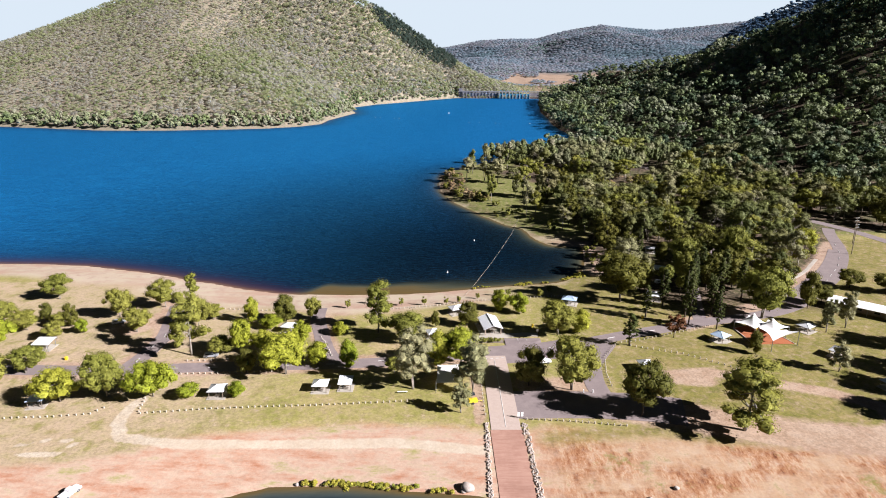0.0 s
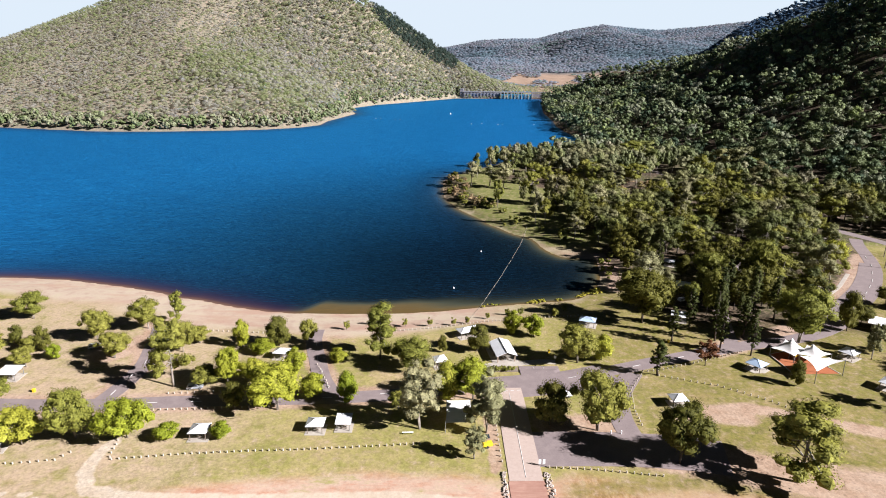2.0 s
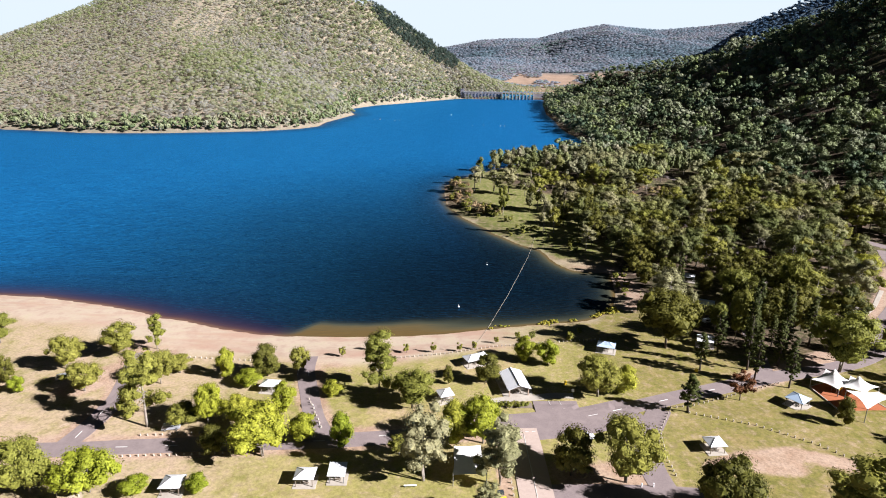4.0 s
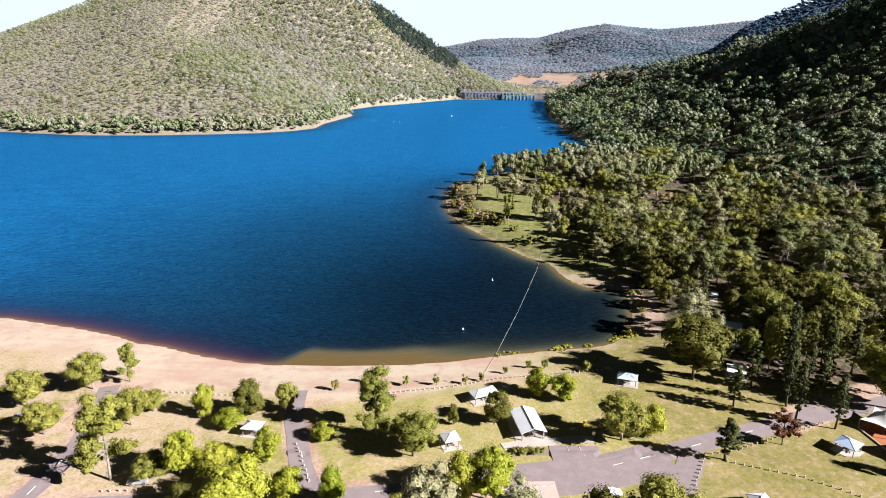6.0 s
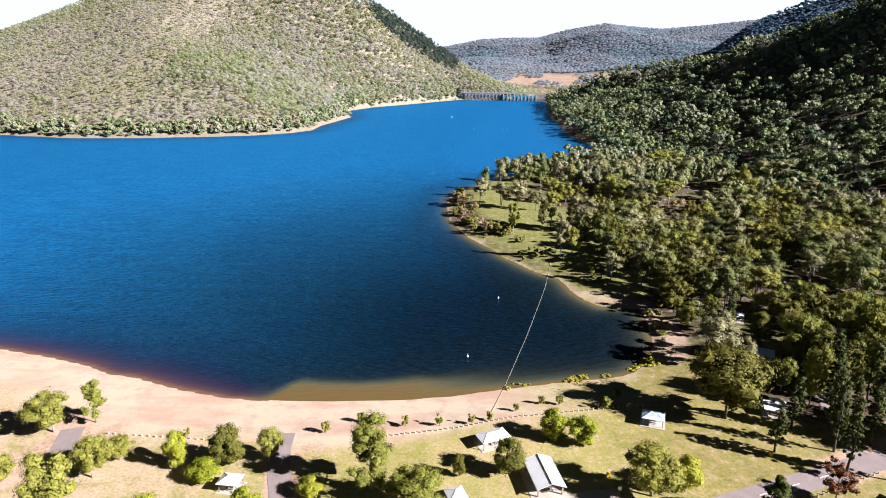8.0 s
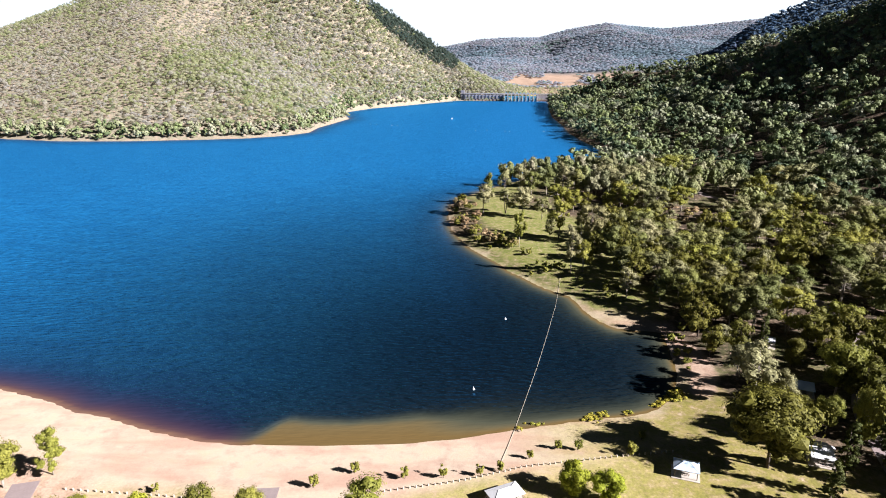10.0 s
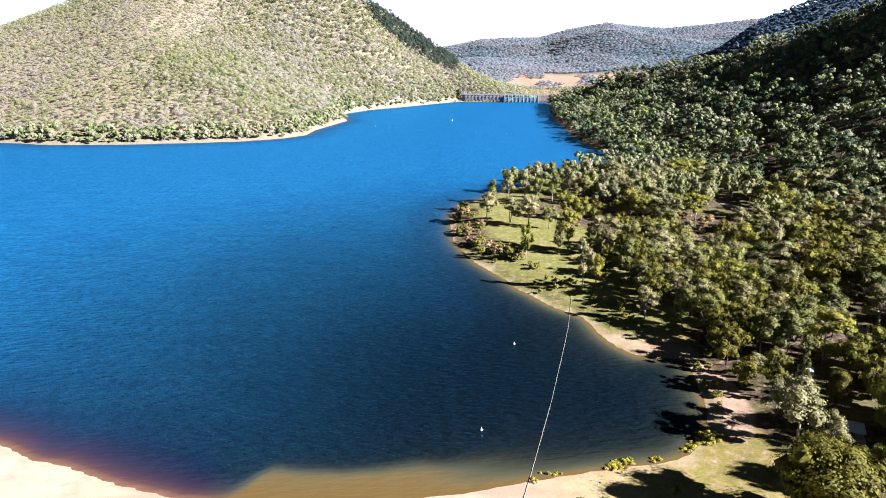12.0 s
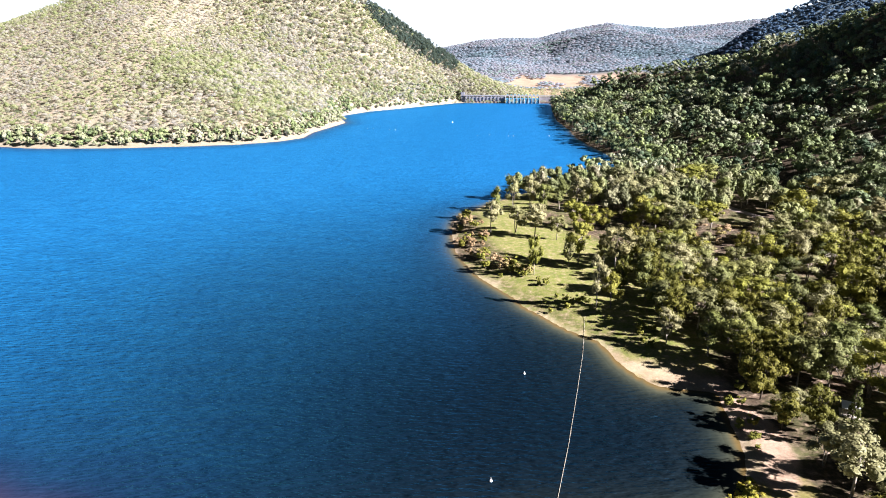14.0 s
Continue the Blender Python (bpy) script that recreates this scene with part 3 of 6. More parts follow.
class Shape:
    """Collects boxes, bars and slabs into one mesh."""

    def __init__(self):
        self.v, self.f = [], []

    def add(self, v, f):
        o = len(self.v)
        self.v += [tuple(p) for p in v]
        self.f += [tuple(i + o for i in q) for q in f]
        return self

    def box(self, x, y, z, sx, sy, sz, rz=0.0, taper=0.0):
        """A box on its base's centre (x, y, z)."""
        m = pose(x, y, z, 0, 0, rz)
        v = []
        for h, k in ((0, 1), (sz, 1 - taper)):
            v += [m @ Vector((a * sx / 2 * k, c * sy / 2 * k, h)) for a, c in ((-1, -1), (1, -1), (1, 1), (-1, 1))]
        return self.add(v, [(3, 2, 1, 0), (4, 5, 6, 7), (0, 1, 5, 4), (1, 2, 6, 5), (2, 3, 7, 6), (3, 0, 4, 7)])

    def bar(self, a, c, r, r2=None, n=6):
        """A round bar from a to c, tapering from r to r2."""
        a, c = Vector(a), Vector(c)
        r2 = r if r2 is None else r2
        w = (c - a).normalized()
        u = w.orthogonal().normalized()
        s = w.cross(u)
        v = [p + (u * math.cos(q * 2 * math.pi / n) + s * math.sin(q * 2 * math.pi / n)) * k for p, k in ((a, r), (c, r2)) for q in range(n)]
        f = [(i, (i + 1) % n, n + (i + 1) % n, n + i) for i in range(n)]
        return self.add(v, f + [tuple(range(n - 1, -1, -1)), tuple(range(n, 2 * n))])

    def slab(self, corners, thick):
        """A sheet over given corners, with thickness downwards."""
        n = len(corners)
        v = [Vector(c) for c in corners] + [Vector(c) - Vector((0, 0, thick)) for c in corners]
        return self.add(v, [tuple(range(n)), tuple(range(2 * n - 1, n - 1, -1))] + [(i, n + i, n + (i + 1) % n, (i + 1) % n) for i in range(n)])

    def mesh(self, name, shade=False):
        me = bpy.data.meshes.new(name)
        me.from_pydata(self.v, [], self.f)
        if shade:
            me.polygons.foreach_set("use_smooth", [True] * len(me.polygons))
        me.update()
        return me


def part(name, shape, mat, parent=None, label="", shade=False):
    me = shape.mesh(name, shade) if isinstance(shape, Shape) else shape
    if not me.materials:
        me.materials.append(mat)
    ob = new(name, me)
    ob.parent = parent
    if label:
        ob["label"] = label
    return ob


def thing(name, label, category, group="", at=(0, 0, 0), rz=0.0):
    e = new(name)
    e.empty_display_size = 0.5
    e.matrix_basis = pose(*at, 0, 0, rz)
    return tagged(e, label, category, group)


# ---- trees ----


def unit(v):
    return v / (np.linalg.norm(v, axis=1)[:, None] + 1e-9)


PHI = (1 + 5 ** 0.5) / 2
ICO = np.array([(-1, PHI, 0), (1, PHI, 0), (-1, -PHI, 0), (1, -PHI, 0), (0, -1, PHI), (0, 1, PHI), (0, -1, -PHI), (0, 1, -PHI), (PHI, 0, -1), (PHI, 0, 1), (-PHI, 0, -1), (-PHI, 0, 1)]) / (1 + PHI * PHI) ** 0.5
ICO_FACES = np.array([f for f in itertools.combinations(range(12), 3) if all(abs(np.linalg.norm(ICO[a] - ICO[c]) - 1.0515) < 0.01 for a, c in itertools.combinations(f, 2))])
ICO_FACES = np.array([f if np.dot(np.cross(ICO[f[1]] - ICO[f[0]], ICO[f[2]] - ICO[f[0]]), ICO[f[0]]) > 0 else f[::-1] for f in ICO_FACES])


ICO_UPPER = ICO_FACES[ICO[ICO_FACES].mean(1)[:, 2] > -0.5]


def leafage(rng, centres, radii, per, leaf, flat=0.78, heart=0.74):
    """Leaf clumps: in each an uneven closed heart, and over it small pointed leaves that face outwards."""
    centres, radii = np.asarray(centres, float), np.asarray(radii, float)
    k = len(centres)
    squash = np.array((1, 1, flat))
    lump = ICO[None] * (0.72 + 0.5 * rng.rand(k, 12, 1)) * radii[:, None, None] * heart * squash + centres[:, None]
    mass = lump[:, ICO_UPPER].reshape(-1, 3) if heart else np.zeros((0, 3))
    who = np.repeat(np.arange(k), per)
    p = unit(rng.normal(size=(k * per, 3)))
    p[:, 2] = np.where(p[:, 2] < -0.3, -p[:, 2], p[:, 2])
    c = centres[who] + p * radii[who][:, None] * rng.uniform(0.66, 1.34, (k * per, 1)) * squash
    # leaves buried in a neighbouring clump are left out
    keep = np.ones(len(c), bool)
    for j in range(k):
        keep &= (who == j) | ((((c - centres[j]) / (radii[j] * 0.74 * squash)) ** 2).sum(1) > 1)
    c, p = c[keep], p[keep]
    n = len(c)
    mid = centres.mean(0)
    out = unit((c - mid) / np.maximum(np.abs(centres - mid).max(0), 1e-6))
    nrm = unit(p * 0.75 + out * 0.4 + rng.normal(size=(n, 3)) * 0.2)
    t1 = unit(np.cross(nrm, rng.normal(size=(n, 3))))
    t2 = np.cross(nrm, t1)
    a = leaf * (0.55 + 0.9 * rng.rand(n, 1))
    w = a * (0.5 + 0.4 * rng.rand(n, 1))
    v = np.stack([c + t1 * a, c - t1 * a * 0.6 + t2 * w, c - t1 * a * 0.6 - t2 * w], 1).reshape(-1, 3)
    return np.concatenate([mass, v])


def crown_centres(rng, n, wide, low, high, form):
    """Places of the leaf clumps in a crown of a given form; the radii of the clumps with them."""
    out, rad = [], []
    mid, half = (low + high) / 2, (high - low) / 2
    if form == "open":
        # separate heads of leaf at the ends of the limbs, with gaps between
        m = max(4, n // 6)
        turn = rng.rand() * 6.28
        for i in range(m):
            u = (i + 0.5) / m
            a = turn + i * 2.4 + rng.normal() * 0.3
            reach = wide * (0.37 - 0.24 * u ** 2) * rng.uniform(0.5, 1.15)
            c = np.array((math.cos(a) * reach, math.sin(a) * reach, low + (high - low) * (0.16 + 0.74 * u)))
            for _ in range(n // m):
                q = np.clip(rng.normal(size=3), -1.5, 1.5)
                out.append(tuple(c + q * np.array((wide * 0.09, wide * 0.09, (high - low) * 0.06))))
                rad.append(wide * 0.135 * (0.55 + 0.8 * rng.rand()))
        return np.array(out), np.array(rad)
    lobes = rng.normal(size=(4, 2))
    while len(out) < n:
        q = rng.normal(size=3)
        q /= np.linalg.norm(q)
        r = 0.45 + 0.5 * rng.rand() ** 0.6
        u = q[2] * r
        k = 1.0
        if form == "cone":
            k = 0.15 + 0.85 * (0.5 - u / 2)
        elif form == "dome":
            k = 1.0 if u > -0.3 else 0.8
            u = max(u, -0.75)
        k *= 1 + 0.34 * max(-1, min(1, float(lobes[len(out) % 4] @ q[:2]))) * (form != "egg")
        out.append((q[0] * r * k * wide / 2 * 0.9, q[1] * r * k * wide / 2 * 0.9, mid + u * half * 0.92))
        rad.append(wide * (0.17 if form == "egg" else 0.06 if form == "cone" else 0.14) * (0.6 + 0.75 * rng.rand()))
    return np.array(out), np.array(rad)


def tree(name, label, leaves, bark, form, wide, tall, clear, clumps, per, leaf, seed, stems=1, flat=0.78):
    """One tree of nominal size: a tapered trunk with limbs, and a crown of leaf clumps."""
    rng = np.random.RandomState(seed)
    t = thing(name, label, "tree")
    c, r = crown_centres(rng, clumps, wide, clear, tall, form)
    s = Shape()
    thick = (0.016 * tall + 0.05) / (1 + 0.22 * (stems - 1))
    for k in range(stems):
        lean = Vector((rng.normal() * 0.05 * tall, rng.normal() * 0.05 * tall, 0)) * (1 if stems > 1 else 0.6)
        base = Vector((0.25 * k - 0.12 * (stems - 1), 0.1 * k, -0.3))
        fork = base + lean * 0.6 + Vector((0, 0, clear + (tall - clear) * 0.18 + 0.3))
        topp = base + lean * 1.2 + Vector((0, 0, tall * 0.86))
        s.bar(base, fork, thick, thick * 0.72, 7).bar(fork, topp, thick * 0.72, thick * 0.18, 6)
        for i in range(k, min(len(c), 12), stems):
            u = 0.1 + 0.6 * rng.rand()
            root = fork.lerp(topp, u * 0.8)
            end = Vector(c[i])
            knee = root.lerp(end, 0.5) + Vector((0, 0, 0.04 * tall * rng.normal()))
            s.bar(root, knee, thick * 0.38, thick * 0.26, 5).bar(knee, end, thick * 0.26, thick * 0.08, 4)
    part("trunk", s, bark, t, shade=True)
    v = leafage(rng, c, r, per, leaf, flat)
    f = np.arange(len(v)).reshape(-1, 3)
    me = mesh_from("crown", v, f, None, False)
    part("crown", me, leaves, t)
    t["wide"], t["tall"] = wide, tall
    return t


def set_tree(proto, x, y, wide, tall, group="", sink=0.0):
    k = random.uniform(0, 360)
    m = pose(x, y, zat(x, y) - sink, 0, 0, k) @ Matrix.Diagonal((wide / proto["wide"], wide / proto["wide"], tall / proto["tall"], 1))
    t = copy_thing(proto, m)
    if group:
        t["group"] = group
    return t


def remove_thing(ob):
    for o in (*ob.children_recursive, ob):
        bpy.data.objects.remove(o)


ROUND = [tree("round_tree", "leafy green shade tree with a dense round crown", DEEP, DARKBARK, "egg", 8, 9, 0.5, 42, 170, 0.19, 11),
         tree("round_tree", "leafy green shade tree with a dense round crown", LIME, DARKBARK, "egg", 8, 9, 0.5, 40, 170, 0.19, 12)]
BROAD = [tree("spreading_tree", "bright yellow-green spreading shade tree in dry grass", LIME, BARK, "dome", 12, 11, 1.6, 60, 150, 0.20, 21, 2),
         tree("spreading_tree", "olive-green spreading tree with an uneven crown in dry grass", OLIVE, BARK, "dome", 12, 12, 2.0, 58, 150, 0.20, 22, 2),
         tree("spreading_tree", "dark green broad tree with a heavy crown beside the road", DEEP, DARKBARK, "dome", 13, 15, 1.8, 62, 150, 0.21, 23)]
TALL = [tree("gum_tree", "tall olive-green gum tree with a pale trunk and layered crown", OLIVE, BARK, "open", 12, 20, 2.6, 72, 120, 0.20, 31),
        tree("gum_tree", "grey-green gum tree with pale forked stems and an open crown", GREY, BARK, "open", 14, 19, 2.4, 66, 120, 0.20, 32, 3)]
WOODLAND = {
    "G": [tree("gum_tree", "tall green gum tree with a pale trunk in the woodland", GUM, BARK, "dome", 13, 18, 4.0, 34, 76, 0.29, 33),
          tree("gum_tree", "olive gum tree with a rounded crown in the woodland", GUM, BARK, "open", 13, 17, 3.4, 36, 76, 0.29, 35)],
    "W": [tree("gum_tree", "grey-green gum tree with a thin open crown in the woodland", GREY, BARK, "open", 12, 17, 3.4, 36, 76, 0.29, 34, 2),
          tree("gum_tree", "pale grey gum tree with an uneven crown in the woodland", GREY, BARK, "dome", 12, 17, 4.0, 32, 76, 0.29, 36)],
    "Y": [tree("gum_tree", "sunlit yellow-green gum tree in the woodland", OLIVE, BARK, "dome", 12, 16, 3.0, 32, 76, 0.29, 37),
          tree("gum_tree", "yellow-green gum tree with a layered crown in the woodland", OLIVE, BARK, "open", 12, 16, 3.0, 36, 76, 0.29, 38, 2)],
    "D": [tree("gum_tree", "dark green gum tree with a full crown in the woodland", DEEP, DARKBARK, "dome", 12, 15, 1.6, 34, 76, 0.29, 39)],
}
PINE = tree("pine_tree", "dark narrow conifer with level branches", PINEGREEN, DARKBARK, "cone", 7, 16, 1.6, 120, 34, 0.2, 41, 1, 0.42)
SHRUB = tree("shrub", "low green shrub on bare sand", OLIVE, DARKBARK, "dome", 3, 2.6, 0.1, 14, 36, 0.17, 42)
DRYSHRUB = tree("shrub", "low brown dry shrub in the woodland clearing", DRYLEAF, DARKBARK, "dome", 3, 2.6, 0.1, 14, 30, 0.2, 44)
RED = tree("round_tree", "small tree with rusty red autumn leaves beside the road", RUST, DARKBARK, "dome", 7, 8, 1.6, 26, 60, 0.22, 43)
PROTOS = ROUND + BROAD + TALL + [t_ for row in WOODLAND.values() for t_ in row] + [PINE, SHRUB, DRYSHRUB, RED]

# ---- park trees: place, crown width, height ----
PARK = "trees in the lakeside park"
for proto, rows in (
    (ROUND[0], [(8.8, 214.1, 8, 9.6), (26.3, 169.1, 10, 13), (-2.9, 213.1, 3.2, 6.4), (106.1, 191.2, 4.4, 8.4),
                (147.1, 232.4, 8, 15.8), (128.3, 253.5, 7, 13), (-150.4, 216.3, 4.9, 7.8), (-138.9, 212.5, 5.5, 8.8), (-59.9, 217.4, 8.3, 11.1),
                (-62.6, 176.8, 6.2, 8.6)]),
    (ROUND[1], [(22.6, 229, 7.6, 9), (29.8, 226, 7.8, 9), (-1.6, 181.9, 9, 12.6), (50.2, 208.4, 8.4, 9.4), (-131.2, 206.1, 4.5, 5.8), (-72.4, 216.3, 5.8, 10.4), (-63.9, 211.6, 8.5, 5.3),
                (-49.4, 196.3, 6.8, 9.5), (-41.1, 182.6, 8.1, 8), (-37.4, 205.6, 6.1, 5.2), (-30.6, 180, 6.8, 10.2), (-75.4, 161.9, 6.6, 4.8),
                (-61.2, 162.6, 5.7, 4.7)]),
    (BROAD[0], [(5.8, 182, 12, 13.3), (188.3, 308.8, 12.5, 12), (-68.7, 190.2, 8, 12.4), (-60.8, 190.1, 9.5, 8), (-50, 176.1, 15.7, 13.9),
                (-111.6, 158.8, 12.4, 10.8), (-86.1, 162.2, 13.6, 11.5), (-153.6, 193.6, 11.1, 10.1)]),
    (BROAD[1], [(38.8, 166.6, 14.6, 18), (123.8, 222.5, 19.5, 20.5), (41.6, 206.5, 12.6, 13.6), (-159.6, 239.7, 11.3, 10.6), (-125.2, 221.2, 10.1, 11.9), (-111.7, 231, 10.9, 11.7),
                (-142.5, 210.7, 6, 6.1), (-153.2, 208.8, 10.3, 7.8), (-137.6, 201, 7.3, 6.7), (-112.2, 207.5, 10.3, 9.7), (-88.2, 219.1, 7.9, 5.9),
                (-74.7, 190.2, 9.1, 6.5), (-50.5, 218.6, 6.6, 9.6), (-13.4, 198.6, 12.9, 11.2), (-99.2, 161.7, 12, 14.6), (-132.4, 175.8, 10.2, 9.4),
                (-15.6, 176.8, 4.8, 5.3), (-91.4, 212.4, 8.9, 11.3), (-166.6, 216, 9.4, 8.9), (-135.8, 166.5, 11.3, 10.9)]),
    (BROAD[2], [(72.9, 238.7, 21, 23), (55.9, 152.4, 13.4, 18), (177.9, 254.8, 11, 9), (190.5, 249.1, 11, 9),
                (204.1, 245.4, 12, 10), (143.4, 149.9, 14, 17), (152.8, 162.3, 14, 18), (163.1, 174.6, 15, 18), (171.5, 193.2, 15, 18),
                (152.7, 139.9, 15, 18)]),
    (TALL[0], [(81.6, 145.8, 18.5, 21.5), (-84.9, 188.8, 12, 23.6), (-23.8, 207.6, 11.9, 20.5), (-102.8, 235.7, 6.3, 13.2)]),
    (TALL[1], [(-9.2, 166.8, 13, 20.5), (8.8, 165.3, 11.6, 17.6), (5, 153.9, 6.6, 9.4), (127.2, 178.9, 7.4, 10), (141, 209.2, 6, 13.3),
                (150.5, 213.1, 7.4, 14.8)]),
    (PINE, [(65.2, 197.4, 9, 13.7), (101.7, 211.9, 7, 19), (92.4, 215.2, 7.5, 23), (94.3, 223.4, 7.5, 23), (78.8, 223.1, 7, 15), (110.7, 232.6, 8.5, 24), (102.5, 239.5, 8.5, 25)]),
    (RED, [(83.2, 204.4, 7, 8.4), (88.1, 213.7, 4, 5)]),
    (SHRUB, [(-29.7, 237.6, 3, 3.6), (-38.6, 231.4, 3, 4), (-17.2, 235.1, 3, 3.6), (1.2, 235.7, 2.6, 3.4), (6.2, 237.7, 2.6, 3.2), (-7.8, 235.1, 3, 3.6), (14.3, 243.1, 2.4, 2.8), (22.3, 247.6, 2.6, 3),
             (27.4, 246.8, 3, 3.4), (40.5, 244.1, 4, 4), (45.6, 251.6, 3, 3.2), (-75.1, 229.5, 2.4, 2.6), (-134.4, 211, 4, 3)]),
):
    for x, y, w, h in rows:
        set_tree(proto, x, y, w, h, PARK)

# low bushes: at the spit's tip, along the bay's grassy edge, by the cove
rng = np.random.RandomState(15)
spots = [((6, 540), (6, 470), 34, 4), ((9, 460), (26, 428), 20, 4), ((22, 440), (48, 386), 16, 1.6), ((66.8, 281.9), (81.1, 325.2), 14, 3), ((70, 345), (60, 372), 8, 5),
         ((30, 400), (48, 385), 6, 5)]
for (x0, y0), (x1, y1), n_, wide in spots:
    for i in range(n_):
        u = rng.rand()
        x, y = x0 + (x1 - x0) * u + rng.normal() * wide, y0 + (y1 - y0) * u + rng.normal() * wide * 0.5
        if shore_distance(np.array([(x, y)]))[0][0] > 0.6:
            k = rng.uniform(0.8, 1.5) * (1.5 if y > 425 else 1)
            set_tree(DRYSHRUB if y > 425 and rng.rand() < 0.45 else SHRUB, x, y, 3.0 * k, 1.7 * k if y < 300 else 2.6 * k, "bushes along the lake shore")

# ---- woodland on the flat behind the park ----


def scatter(x0, x1, y0, y1, step, rng):
    gx_, gy_ = np.meshgrid(np.arange(x0, x1, step), np.arange(y0, y1, step))
    p = np.stack([gx_.ravel(), gy_.ravel()], 1)
    return p + (rng.rand(len(p), 2) - 0.5) * step * 0.95


ROADS = {
    "main": ([(225.9, 351.8), (219.7, 339.1), (210.2, 315.7), (200, 296.5), (181.8, 271.6), (163.9, 253.4), (144.7, 236), (127.2, 226.4), (98.4, 218), (77, 210.2), (65.4, 206.1), (51.7, 200.9), (34.4, 194.8), (16.3, 191.5),
              (1.3, 188.5), (-16.6, 184.6), (-39.4, 182.2), (-63, 181.2), (-85.7, 179.7), (-100.3, 178.3), (-127.4, 177.7), (-185.1, 181.3), (-260, 200)], 6.4),
    "west": ([(-102.2, 179.1), (-100.4, 190.3), (-100.4, 203.1), (-103.5, 217), (-107.5, 232.7)], 6.0),
    "middle": ([(-35.5, 183.7), (-40.4, 193.5), (-44.4, 206.4), (-48.4, 220.2), (-49.5, 231.2)], 5.6),
    "link": ([(47.6, 160.3), (47, 172.3), (49.6, 184.5), (57.7, 198.9)], 6.4),
    "camp": ([(98.4, 218), (105.6, 242.6), (113.8, 265.3), (130.5, 289.5), (143, 315.7), (148.3, 346.9), (147, 370), (144, 400), (138, 424), (131, 444), (121, 453), (112, 472), (106, 494)], 5.0),
    "bend": ([(206, 309), (194, 292), (182, 277), (170, 264.5), (155, 250), (142, 239)], 9.0),
    "highway": ([(172, 600), (178, 577), (184.5, 553), (190, 534), (195, 518), (200, 490), (201, 450), (203, 420), (212, 395), (226, 368), (236.9, 344.8), (241.5, 328.3), (248, 305), (258.2, 269.7)], 7.0),
}
